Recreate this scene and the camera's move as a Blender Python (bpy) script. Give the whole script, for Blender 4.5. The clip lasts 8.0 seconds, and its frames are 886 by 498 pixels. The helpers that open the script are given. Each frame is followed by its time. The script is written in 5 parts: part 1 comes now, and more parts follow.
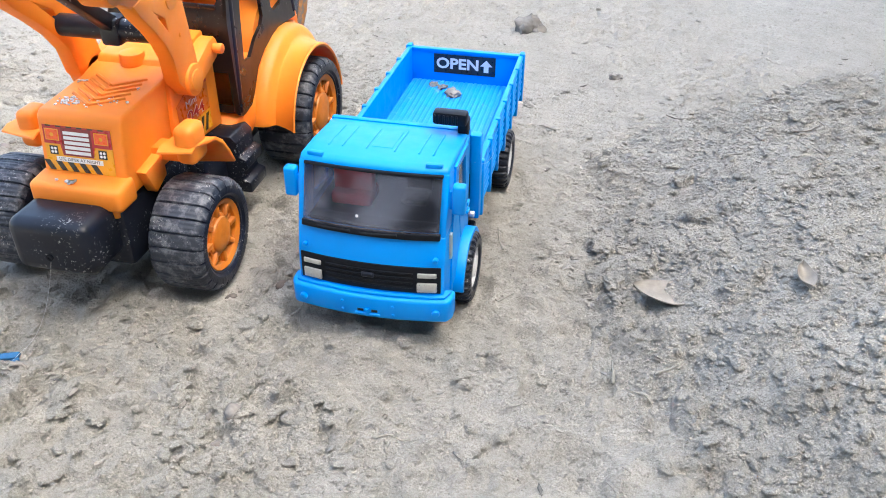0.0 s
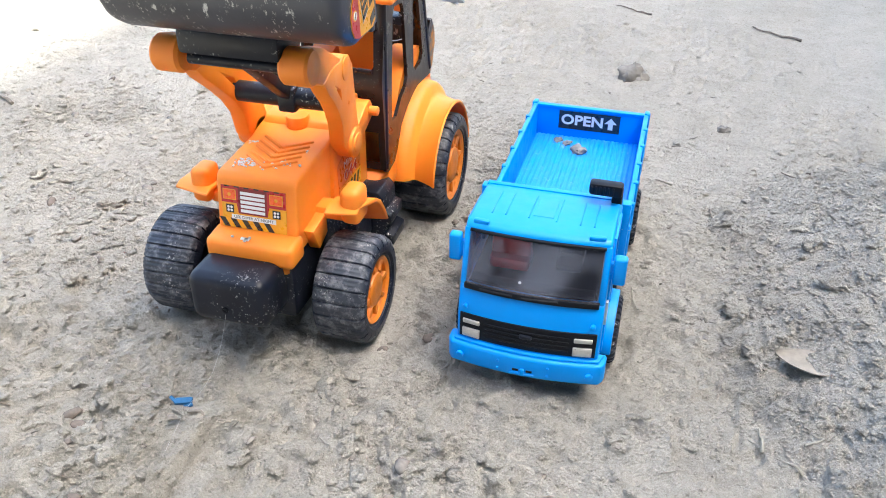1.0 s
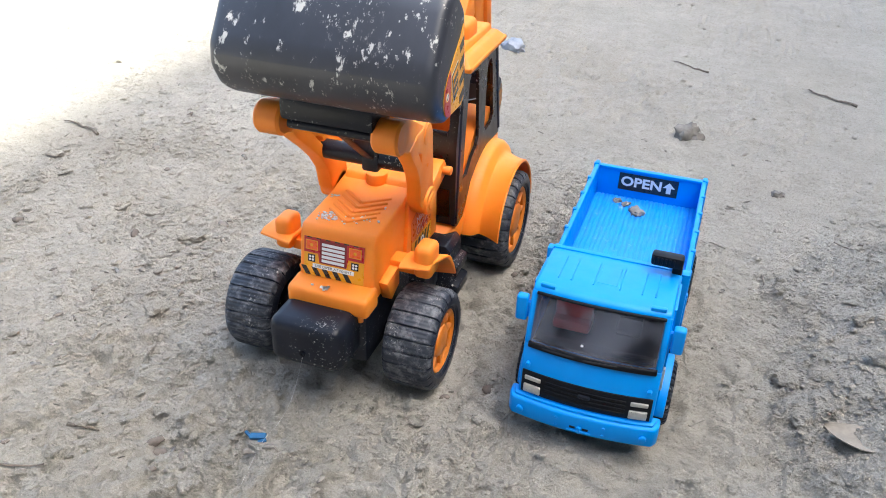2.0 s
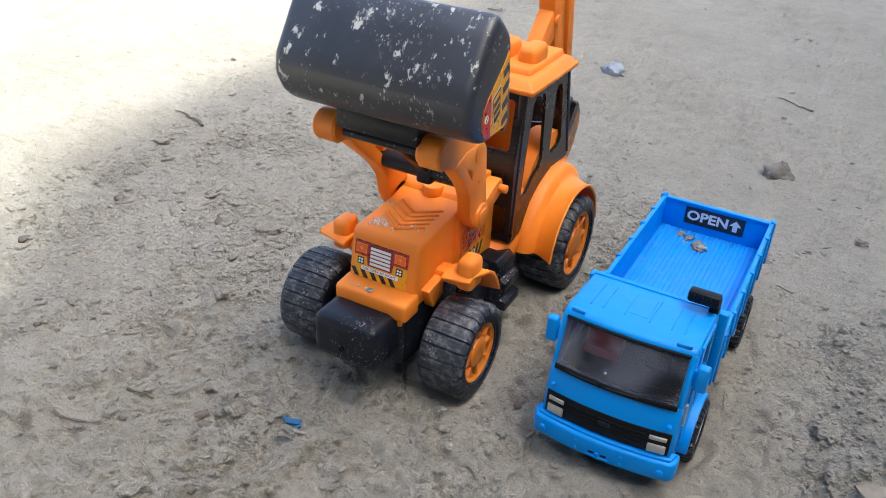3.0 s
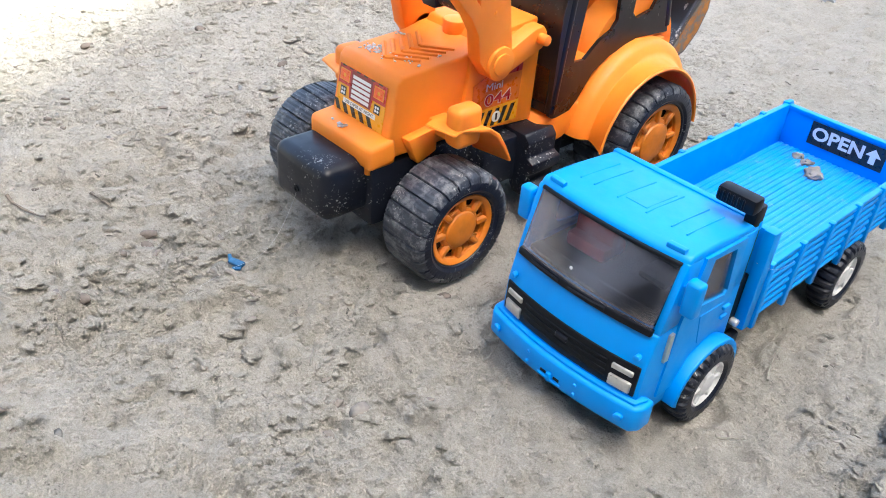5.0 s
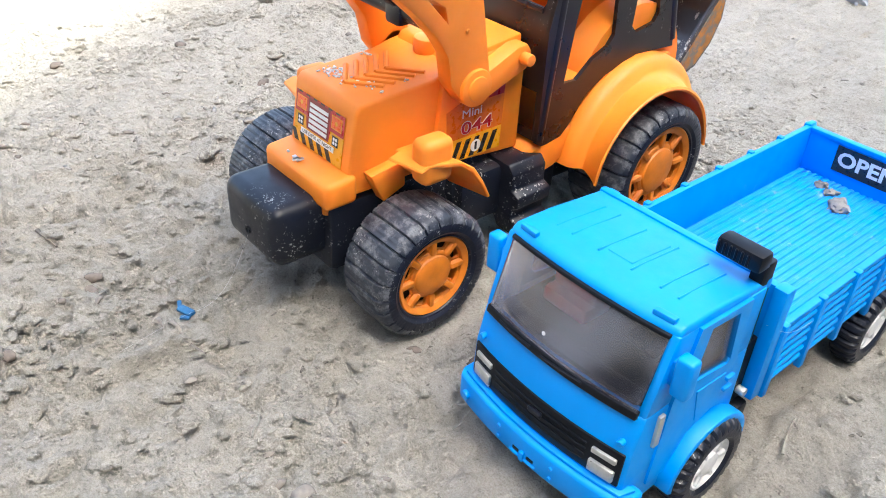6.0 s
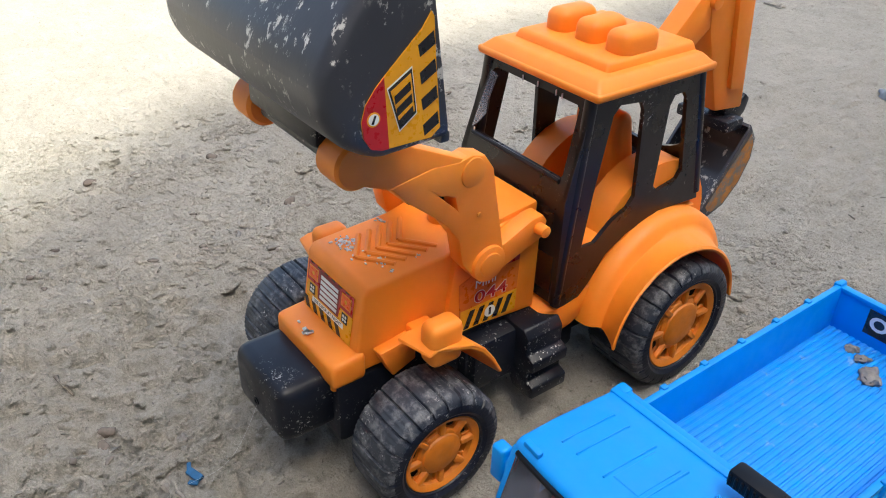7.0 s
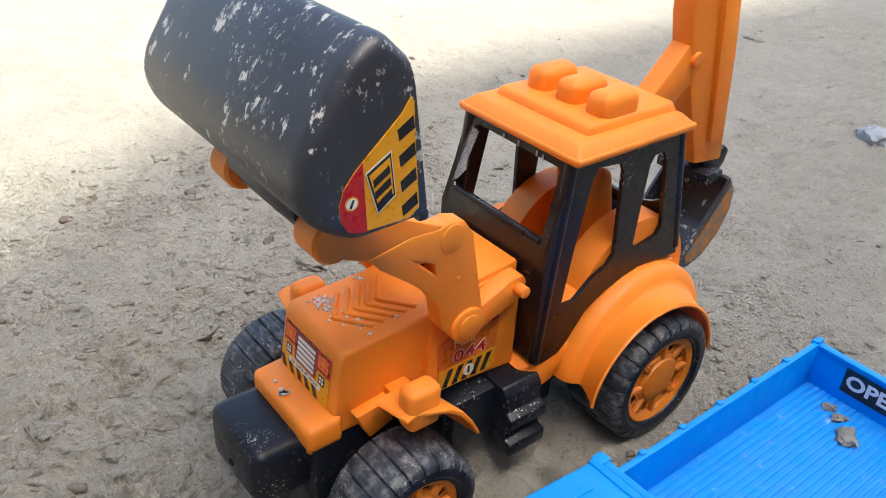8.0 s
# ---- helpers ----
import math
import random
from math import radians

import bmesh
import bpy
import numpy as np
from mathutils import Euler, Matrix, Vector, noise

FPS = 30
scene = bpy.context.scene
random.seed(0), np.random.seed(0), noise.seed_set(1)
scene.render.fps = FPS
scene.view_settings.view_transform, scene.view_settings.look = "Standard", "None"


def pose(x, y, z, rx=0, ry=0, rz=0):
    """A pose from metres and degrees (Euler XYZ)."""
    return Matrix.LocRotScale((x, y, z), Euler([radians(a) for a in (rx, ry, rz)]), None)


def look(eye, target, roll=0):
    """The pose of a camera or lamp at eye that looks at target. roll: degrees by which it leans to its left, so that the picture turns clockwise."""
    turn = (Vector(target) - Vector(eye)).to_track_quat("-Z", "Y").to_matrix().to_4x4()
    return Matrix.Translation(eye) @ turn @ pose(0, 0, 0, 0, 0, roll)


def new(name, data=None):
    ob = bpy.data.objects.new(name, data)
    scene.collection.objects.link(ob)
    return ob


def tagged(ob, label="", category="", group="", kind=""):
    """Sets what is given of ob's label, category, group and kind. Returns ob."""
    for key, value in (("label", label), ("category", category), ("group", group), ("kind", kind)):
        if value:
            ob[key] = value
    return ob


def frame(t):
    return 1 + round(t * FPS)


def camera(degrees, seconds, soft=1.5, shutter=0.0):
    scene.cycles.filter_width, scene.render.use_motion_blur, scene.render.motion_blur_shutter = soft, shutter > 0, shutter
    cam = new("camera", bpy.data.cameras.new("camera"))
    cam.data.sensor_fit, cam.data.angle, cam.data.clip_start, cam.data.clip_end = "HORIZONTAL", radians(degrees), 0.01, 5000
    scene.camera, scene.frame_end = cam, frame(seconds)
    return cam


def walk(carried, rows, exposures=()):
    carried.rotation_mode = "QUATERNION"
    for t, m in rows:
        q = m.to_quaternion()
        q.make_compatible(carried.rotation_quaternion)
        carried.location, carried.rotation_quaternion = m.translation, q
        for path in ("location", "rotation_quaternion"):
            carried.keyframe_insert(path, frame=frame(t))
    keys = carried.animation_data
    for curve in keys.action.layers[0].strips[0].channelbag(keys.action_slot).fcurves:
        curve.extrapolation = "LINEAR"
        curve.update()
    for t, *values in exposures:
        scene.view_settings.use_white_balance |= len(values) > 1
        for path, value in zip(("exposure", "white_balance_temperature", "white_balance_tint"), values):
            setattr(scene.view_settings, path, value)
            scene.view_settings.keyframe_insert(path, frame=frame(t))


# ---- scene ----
cam = camera(56.46, 8.0, soft=1.0)
PATH = [
    (0, (0.10509, -0.31591, 0.27406), (0.01665, 0.08908, -0.00550), 0.36),
    (0.2, (0.08631, -0.31213, 0.28846), (-0.00464, 0.09320, 0.01018), 0.73),
    (0.5, (0.07670, -0.31845, 0.29572), (-0.02524, 0.08808, 0.02305), 0.75),
    (0.8, (0.05383, -0.33189, 0.30474), (-0.05220, 0.07337, 0.03174), 1.38),
    (1, (0.04765, -0.33290, 0.30603), (-0.06519, 0.07078, 0.03343), 0.34),
    (1.2, (0.03412, -0.33730, 0.30174), (-0.07750, 0.06834, 0.03155), 0.54),
    (1.5, (0.02719, -0.34765, 0.30176), (-0.09471, 0.05857, 0.03696), 0.90),
    (1.7, (0.02818, -0.34892, 0.31390), (-0.09880, 0.05920, 0.05445), 1.27),
    (2.8, (0.06546, -0.35941, 0.35737), (-0.11875, 0.02434, 0.09507), 2.81),
    (3, (0.07480, -0.34823, 0.34693), (-0.12397, 0.03207, 0.09030), 3.02),
    (3.2, (0.08267, -0.34101, 0.32315), (-0.11704, 0.03364, 0.05903), 5.06),
    (3.5, (0.10753, -0.32451, 0.29602), (-0.11106, 0.04039, 0.03323), 4.86),
    (3.7, (0.11076, -0.31530, 0.29019), (-0.11363, 0.04620, 0.02757), 5.12),
    (4, (0.12492, -0.28813, 0.28377), (-0.12223, 0.05228, 0.01351), 5.16),
    (4.2, (0.13479, -0.27039, 0.27686), (-0.12462, 0.05877, 0.00418), 5.22),
    (5.3, (0.14845, -0.20689, 0.25704), (-0.14785, 0.07410, -0.03149), 4.57),
    (5.5, (0.14233, -0.19426, 0.25729), (-0.15423, 0.08759, -0.03014), 4.48),
    (6, (0.12892, -0.16890, 0.24939), (-0.17632, 0.10496, -0.03666), 3.14),
    (6.2, (0.11646, -0.16162, 0.25502), (-0.19875, 0.10634, -0.02577), 2.83),
    (6.5, (0.10605, -0.14688, 0.27510), (-0.22310, 0.11078, 0.00075), 1.91),
    (6.7, (0.10936, -0.14078, 0.28366), (-0.22560, 0.11596, 0.01555), 1.89),
    (7, (0.10647, -0.13507, 0.29680), (-0.22525, 0.12564, 0.02849), 1.96),
    (7.2, (0.10704, -0.13447, 0.30292), (-0.22422, 0.12916, 0.03689), 2.11),
    (7.5, (0.10177, -0.13086, 0.31331), (-0.22923, 0.13581, 0.05002), 2.56),
    (8, (0.09628, -0.12692, 0.31348), (-0.23185, 0.14500, 0.05195), 3.29),
]
EXPOSURES = [(0.0, 3.84, 6300, 3), (0.5, 3.85, 6300, 3), (1.5, 3.68, 6300, 3), (2.8, 3.01, 6300, 3), (3.0, 2.95, 6300, 3), (3.5, 3.20, 6300, 3), (4.0, 3.44, 6300, 3),
             (5.5, 3.78, 6300, 3), (6.0, 3.83, 6300, 3), (6.5, 3.16, 6550, 3), (7.0, 2.92, 6550, 3), (8.0, 2.92, 6550, 3)]
walk(cam, [(t, look(eye, target, roll)) for t, eye, target, roll in PATH], EXPOSURES)

# ---- world, sun and shade ----
world = bpy.data.worlds.new("world")
scene.world = world
world.use_nodes = True
wn = world.node_tree.nodes
sky = wn.new("ShaderNodeTexSky")
sky.sky_type = "NISHITA"
sky.sun_disc = False
SUN_ELEVATION, SUN_AZIMUTH = radians(60), radians(90)
sky.sun_elevation, sky.sun_rotation = SUN_ELEVATION, SUN_AZIMUTH
sky.air_density, sky.dust_density = 0.8, 5.0
wn["Background"].inputs["Strength"].default_value = 0.075
world.node_tree.links.new(sky.outputs["Color"], wn["Background"].inputs["Color"])
sun_data = bpy.data.lights.new("sun", "SUN")
sun_data.energy, sun_data.angle, sun_data.color = 1.22, radians(1.2), (1.0, 0.95, 0.86)
sun = new("sun", sun_data)
sun.matrix_world = look((3, 0, 3 * math.tan(SUN_ELEVATION)), (0, 0, 0))

# ---- materials ----
MM = 0.001


def material(name, color, rough=0.5, metal=0.0, mottle=0.0, scale=60.0, bump=0.0, bump_scale=400.0, dust=0.0, dust_scale=90.0,
             dust_color=(0.42, 0.39, 0.34), dust_edge=0.08, specular=0.5, spots=0.0, coat=0.0, up_dust=0.0, stretch=None):
    """A principled material: mottled colour, patches of dust or scuffs, fine specks, grain in the relief."""
    m = bpy.data.materials.new(name)
    m.use_nodes = True
    n, l = m.node_tree.nodes, m.node_tree.links
    b = n["Principled BSDF"]
    b.inputs["Roughness"].default_value, b.inputs["Metallic"].default_value = rough, metal
    b.inputs["Specular IOR Level"].default_value = specular
    b.inputs["Coat Weight"].default_value = coat
    where = n.new("ShaderNodeTexCoord").outputs["Object"]
    if stretch:
        turn = n.new("ShaderNodeMapping")
        turn.inputs["Scale"].default_value, turn.inputs["Rotation"].default_value = stretch, (0.0, 0.5, 0.0)
        l.new(where, turn.inputs["Vector"])
        where = turn.outputs["Vector"]

    def noise_node(s, detail=4.0, r=0.6):
        t = n.new("ShaderNodeTexNoise")
        t.inputs["Scale"].default_value, t.inputs["Detail"].default_value, t.inputs["Roughness"].default_value = s, detail, r
        l.new(where, t.inputs["Vector"])
        return t.outputs["Fac"]

    def ramp(value, lo, hi, a=0.0, b_=1.0):
        t = n.new("ShaderNodeMapRange")
        t.inputs["From Min"].default_value, t.inputs["From Max"].default_value = lo, hi
        t.inputs["To Min"].default_value, t.inputs["To Max"].default_value = a, b_
        l.new(value, t.inputs["Value"])
        return t.outputs["Result"]

    def mix(fac, c1, c2):
        t = n.new("ShaderNodeMix")
        t.data_type = "RGBA"
        for socket, value in ((t.inputs["Factor"], fac), (t.inputs["A"], c1), (t.inputs["B"], c2)):
            if hasattr(value, "is_linked"):
                l.new(value, socket)
            elif isinstance(value, tuple):
                socket.default_value = (*value, 1)
            else:
                socket.default_value = value
        return t.outputs["Result"]

    col = tuple(color)
    if mottle:
        col = mix(ramp(noise_node(scale), 0.3, 0.7), tuple(max(0, c * (1 - mottle)) for c in color), tuple(min(1, c * (1 + mottle)) for c in color))
    rough_out = ramp(noise_node(scale * 2.3), 0.3, 0.7, max(0, rough - 0.08), min(1, rough + 0.1))
    if dust:
        mask = ramp(noise_node(dust_scale, 8.0, 0.7), 1 - dust, 1 - dust + dust_edge)
        col = mix(mask, col, dust_color)
        rough_out = ramp(mask, 0, 1, rough, 0.85)
    if spots:
        gate = n.new("ShaderNodeMath")
        gate.operation = "MULTIPLY"
        l.new(ramp(noise_node(560, 3, 0.75), 0.60, 0.66), gate.inputs[0])
        l.new(ramp(noise_node(42, 4), 1 - spots, 1 - spots + 0.12), gate.inputs[1])
        col = mix(gate.outputs[0], col, (0.5, 0.49, 0.46))
    if up_dust:
        g = n.new("ShaderNodeNewGeometry")
        s = n.new("ShaderNodeSeparateXYZ")
        l.new(g.outputs["Normal"], s.inputs[0])
        t = n.new("ShaderNodeMath")
        t.operation = "MULTIPLY"
        l.new(ramp(s.outputs["Z"], 0.2, 1.0, 0.0, up_dust), t.inputs[0])
        l.new(ramp(noise_node(140, 6, 0.7), 0.35, 0.7), t.inputs[1])
        col = mix(t.outputs[0], col, (0.40, 0.36, 0.30))
    if hasattr(col, "is_linked"):
        l.new(col, b.inputs["Base Color"])
    else:
        b.inputs["Base Color"].default_value = (*col, 1)
    l.new(rough_out, b.inputs["Roughness"])
    if bump:
        t = n.new("ShaderNodeBump")
        t.inputs["Strength"].default_value, t.inputs["Distance"].default_value = 1.0, bump * MM
        l.new(noise_node(bump_scale, 5, 0.6), t.inputs["Height"])
        l.new(t.outputs["Normal"], b.inputs["Normal"])
    return m


BLUE = material("blue_plastic", (0.0, 0.265, 0.78), 0.42, mottle=0.05, scale=45, bump=0.02, bump_scale=900, up_dust=0.04, specular=0.35)
BLUE_BED = material("blue_scuffed_plastic", (0.0, 0.265, 0.78), 0.42, specular=0.35, mottle=0.06, scale=45, bump=0.02, bump_scale=900, dust=0.40, dust_scale=110,
                    dust_color=(0.30, 0.44, 0.60), dust_edge=0.14, up_dust=0.10)
ORANGE = material("orange_plastic", (0.93, 0.262, 0.018), 0.52, specular=0.55, mottle=0.05, scale=40, bump=0.02, bump_scale=500, up_dust=0.025)
orange_shader = ORANGE.node_tree.nodes["Principled BSDF"].inputs
orange_shader["Subsurface Weight"].default_value, orange_shader["Subsurface Scale"].default_value = 0.25, 0.004
orange_shader["Subsurface Radius"].default_value = (1.0, 0.45, 0.12)
ORANGE_RIM = material("orange_rim_plastic", (0.64, 0.185, 0.012), 0.45, mottle=0.12, scale=120, bump=0.03, up_dust=0.25)
BLACK = material("black_plastic", (0.008, 0.010, 0.017), 0.36, specular=0.32, mottle=0.3, scale=50, bump=0.015, bump_scale=500, spots=0.52)
BLACK_CAB = material("black_cab_plastic", (0.011, 0.008, 0.008), 0.30, specular=0.42, mottle=0.3, scale=30, bump=0.02, bump_scale=600, spots=0.42)
BLACK_TRIM = material("black_trim_plastic", (0.004, 0.005, 0.008), 0.40, specular=0.2, mottle=0.2, scale=80)
BUCKET = material("scuffed_black_plastic", (0.023, 0.026, 0.037), 0.42, specular=0.8, stretch=(1.0, 0.7, 0.55), mottle=0.35, scale=30, bump=0.06, bump_scale=500, dust=0.41, dust_scale=150,
                  dust_color=(0.52, 0.52, 0.50), dust_edge=0.035, spots=0.5)
TREAD = material("dusty_tyre_tread", (0.022, 0.027, 0.039), 0.46, specular=0.5, mottle=0.35, scale=60, bump=0.2, bump_scale=300, dust=0.52, dust_scale=170,
                 dust_color=(0.21, 0.215, 0.23), dust_edge=0.22, spots=0.5)
TYRE = material("dusty_black_tyre", (0.010, 0.013, 0.023), 0.40, specular=0.3, mottle=0.3, scale=60, bump=0.15, bump_scale=350, dust=0.40, dust_scale=300,
                dust_color=(0.19, 0.19, 0.195), dust_edge=0.30, spots=0.5)
SILVER = material("silver_paint", (0.55, 0.54, 0.50), 0.35, 0.6, mottle=0.15, scale=300)
WHITE_RIM = material("dusty_white_rim", (0.62, 0.62, 0.62), 0.45, mottle=0.15, scale=150, up_dust=0.4)
RED = material("red_plastic", (0.75, 0.04, 0.03), 0.4, mottle=0.1)
STICKER_DARK_RED = material("dark_red_sticker", (0.20, 0.006, 0.014), 0.3, mottle=0.06, scale=150)
STICKER_RED = material("red_sticker", (0.46, 0.010, 0.02), 0.3, mottle=0.06, scale=150)
STICKER_YELLOW = material("yellow_sticker", (0.80, 0.36, 0.012), 0.3, mottle=0.06, scale=150)
STICKER_BLACK = material("black_sticker", (0.012, 0.012, 0.016), 0.3, mottle=0.1, scale=150)
STICKER_WHITE = material("white_sticker", (0.80, 0.80, 0.80), 0.35, mottle=0.05, scale=150)
STICKER_DEEP = material("deep_orange_sticker", (0.70, 0.15, 0.012), 0.3, mottle=0.15, scale=120)
STICKER_ORANGE = material("orange_sticker", (0.85, 0.12, 0.02), 0.3, mottle=0.1, scale=300)
FADED = material("faded_sticker", (0.42, 0.16, 0.02), 0.5, mottle=0.3, scale=150, dust=0.55, dust_scale=130, dust_color=(0.20, 0.19, 0.17), dust_edge=0.12)
STONE = material("grey_stone", (0.20, 0.185, 0.165), 0.9, mottle=0.35, scale=90, bump=0.4, bump_scale=250)
STONE_PALE = material("pale_stone", (0.33, 0.355, 0.40), 0.85, mottle=0.3, scale=60, bump=0.4, bump_scale=200)
MUD_CRUMB = material("grey_mud", (0.23, 0.215, 0.195), 0.95, mottle=0.35, scale=150, bump=0.5, bump_scale=300, specular=0.2)
TWIG = material("dry_twig", (0.15, 0.125, 0.10), 0.85, mottle=0.4, scale=200, bump=0.2)
STRAW = material("pale_straw", (0.28, 0.26, 0.215), 0.8, mottle=0.2, scale=300)
ROOT = material("grey_root", (0.24, 0.215, 0.185), 0.9, mottle=0.3, scale=180, bump=0.5, bump_scale=250)
LEAF = material("dry_leaf", (0.25, 0.22, 0.18), 0.8, mottle=0.25, scale=120, bump=0.2)
BLUE_BIT = material("bright_blue_bit", (0.012, 0.095, 0.22), 0.5, mottle=0.2, scale=300)
DIRT = material("grey_dirt", (0.62, 0.62, 0.63), 0.9, mottle=0.3, scale=400)
HAIR = material("pale_thread", (0.75, 0.74, 0.70), 0.5)
# for the added unseen blocks: dark, so that they bounce little light
BLOCKER_GREY = material("light_blocker_grey", (0.14, 0.14, 0.143), 0.9, mottle=0.1, scale=2.0, bump=1.0, bump_scale=30)


def glass(name, tint, gloss_rough=0.08):
    m = bpy.data.materials.new(name)
    m.use_nodes = True
    n, l = m.node_tree.nodes, m.node_tree.links
    n.remove(n["Principled BSDF"])
    a, b, mixer, f = n.new("ShaderNodeBsdfTransparent"), n.new("ShaderNodeBsdfGlossy"), n.new("ShaderNodeMixShader"), n.new("ShaderNodeFresnel")
    # patchy pale blue diffuse coat imitates hazy reflections on the clear plastic
    film, painted_haze = n.new("ShaderNodeMixShader"), n.new("ShaderNodeBsdfDiffuse")
    painted_haze.inputs["Color"].default_value = (0.38, 0.42, 0.52, 1)
    t = n.new("ShaderNodeTexNoise")
    t.inputs["Scale"].default_value, t.inputs["Detail"].default_value = 45, 6
    r = n.new("ShaderNodeMapRange")
    r.inputs["From Min"].default_value, r.inputs["From Max"].default_value, r.inputs["To Min"].default_value, r.inputs["To Max"].default_value = 0.40, 0.72, 0.015, 0.24
    l.new(n.new("ShaderNodeTexCoord").outputs["Object"], t.inputs["Vector"])
    l.new(t.outputs["Fac"], r.inputs["Value"])
    a.inputs["Color"].default_value = (*tint, 1)
    b.inputs["Roughness"].default_value = gloss_rough
    f.inputs["IOR"].default_value = 1.36
    l.new(f.outputs[0], mixer.inputs[0])
    l.new(a.outputs[0], mixer.inputs[1])
    l.new(b.outputs[0], mixer.inputs[2])
    l.new(r.outputs["Result"], film.inputs[0])
    l.new(mixer.outputs[0], film.inputs[1])
    l.new(painted_haze.outputs[0], film.inputs[2])
    l.new(film.outputs[0], n["Material Output"].inputs["Surface"])
    return m


GLASS = glass("tinted_clear_plastic", (0.86, 0.85, 0.93))


def sand_material():
    m = material("pale_sand", (0.40, 0.37, 0.325), 0.95, specular=0.15)
    n, l = m.node_tree.nodes, m.node_tree.links
    b = n["Principled BSDF"]
    where = n.new("ShaderNodeTexCoord").outputs["Object"]

    def tex(s, d=6.0, r=0.65):
        t = n.new("ShaderNodeTexNoise")
        t.inputs["Scale"].default_value, t.inputs["Detail"].default_value, t.inputs["Roughness"].default_value = s, d, r
        l.new(where, t.inputs["Vector"])
        return t.outputs["Fac"]

    def ramp(value, stops):
        t = n.new("ShaderNodeValToRGB")
        e = t.color_ramp.elements
        while len(e) < len(stops):
            e.new(0.5)
        for el, (p, c) in zip(e, stops):
            el.position, el.color = p, (*c, 1)
        l.new(value, t.inputs["Fac"])
        return t.outputs["Color"]

    def mult(c1, c2, fac=1.0):
        t = n.new("ShaderNodeMix")
        t.data_type, t.blend_type = "RGBA", "MULTIPLY"
        t.inputs["Factor"].default_value = fac
        l.new(c1, t.inputs["A"])
        l.new(c2, t.inputs["B"])
        return t.outputs["Result"]

    broad = ramp(tex(5, 5), [(0.3, (0.380, 0.352, 0.300)), (0.5, (0.418, 0.390, 0.336)), (0.72, (0.454, 0.427, 0.373))])
    patch = ramp(tex(38, 6), [(0.3, (0.92, 0.915, 0.91)), (0.6, (1.04, 1.04, 1.04))])
    # the dark end paints the shade of tiny pits and crevices into the colour
    fine = ramp(tex(330, 5, 0.7), [(0.29, (0.48, 0.47, 0.46)), (0.40, (0.98, 0.98, 0.98)), (0.72, (1.12, 1.12, 1.12))])
    grain = ramp(tex(1500, 2, 0.6), [(0.3, (0.86, 0.855, 0.85)), (0.62, (1.12, 1.12, 1.12))])
    l.new(mult(mult(mult(broad, patch), fine), grain), b.inputs["Base Color"])
    bump1, bump2 = n.new("ShaderNodeBump"), n.new("ShaderNodeBump")
    bump1.inputs["Distance"].default_value, bump2.inputs["Distance"].default_value = 5.5 * MM, 2.4 * MM
    bump1.inputs["Strength"].default_value = bump2.inputs["Strength"].default_value = 1.0
    l.new(tex(130, 7, 0.68), bump1.inputs["Height"])
    l.new(tex(700, 4, 0.65), bump2.inputs["Height"])
    l.new(bump1.outputs["Normal"], bump2.inputs["Normal"])
    l.new(bump2.outputs["Normal"], b.inputs["Normal"])
    return m


SAND = sand_material()

# ---- mesh helpers (all lengths in millimetres) ----
ORIGIN = {}


def thing(name, x, y, z, label, category, group="", kind=""):
    ob = new(name)
    ob.empty_display_size = 0.02
    ob.location = (x * MM, y * MM, z * MM)
    ORIGIN[ob.name] = Vector((x, y, z))
    return tagged(ob, label, category, group, kind)


def finish(bm, mat, name, shift, sharp=35):
    bmesh.ops.recalc_face_normals(bm, faces=bm.faces[:])
    bmesh.ops.translate(bm, verts=bm.verts[:], vec=-shift)
    bmesh.ops.scale(bm, verts=bm.verts[:], vec=(MM, MM, MM))
    me = bpy.data.meshes.new(name)
    bm.to_mesh(me)
    bm.free()
    me.materials.append(mat)
    me.polygons.foreach_set("use_smooth", [True] * len(me.polygons))
    me.set_sharp_from_angle(angle=radians(sharp))
    return me


def part(name, bm, mat, parent, label="", sharp=35):
    """Links a bmesh, given in the place's millimetres, as one mesh object under a thing or under a part."""
    top = parent
    while top.parent:
        top = top.parent
    ob = new(name, finish(bm, mat, name, ORIGIN[top.name], sharp))
    ob.parent = parent
    return tagged(ob, label)


def solo(name, bm, mat, x, y, z, label, category, group="", kind="", sharp=35):
    """A thing of one mesh, its origin at its base."""
    ob = new(name, finish(bm, mat, name, Vector((x, y, z)), sharp))
    ob.location = (x * MM, y * MM, z * MM)
    return tagged(ob, label, category, group, kind)


def sharp_edges(bm, angle=30):
    return [e for e in bm.edges if len(e.link_faces) == 2 and e.calc_face_angle(0) > radians(angle)]


def soften(bm, r, seg=2, angle=30, pick=None):
    edges = [e for e in sharp_edges(bm, angle) if pick is None or pick(e)]
    if r > 0 and edges:
        bmesh.ops.bevel(bm, geom=edges, offset=r, segments=seg, profile=0.5, affect="EDGES", clamp_overlap=True)
    return bm


def box(x0, x1, y0, y1, z0, z1, r=1.0, seg=2, turn=None):
    bm = bmesh.new()
    bmesh.ops.create_cube(bm, size=1)
    c = Vector(((x0 + x1) / 2, (y0 + y1) / 2, (z0 + z1) / 2))
    bmesh.ops.scale(bm, verts=bm.verts[:], vec=(x1 - x0, y1 - y0, z1 - z0))
    soften(bm, r, seg)
    if turn:
        bmesh.ops.rotate(bm, verts=bm.verts[:], cent=(0, 0, 0), matrix=Euler([radians(a) for a in turn]).to_matrix())
    bmesh.ops.translate(bm, verts=bm.verts[:], vec=c)
    return bm


PLANES = {"x": lambda a, u, v: (a, u, v), "y": lambda a, u, v: (u, a, v), "z": lambda a, u, v: (u, v, a)}


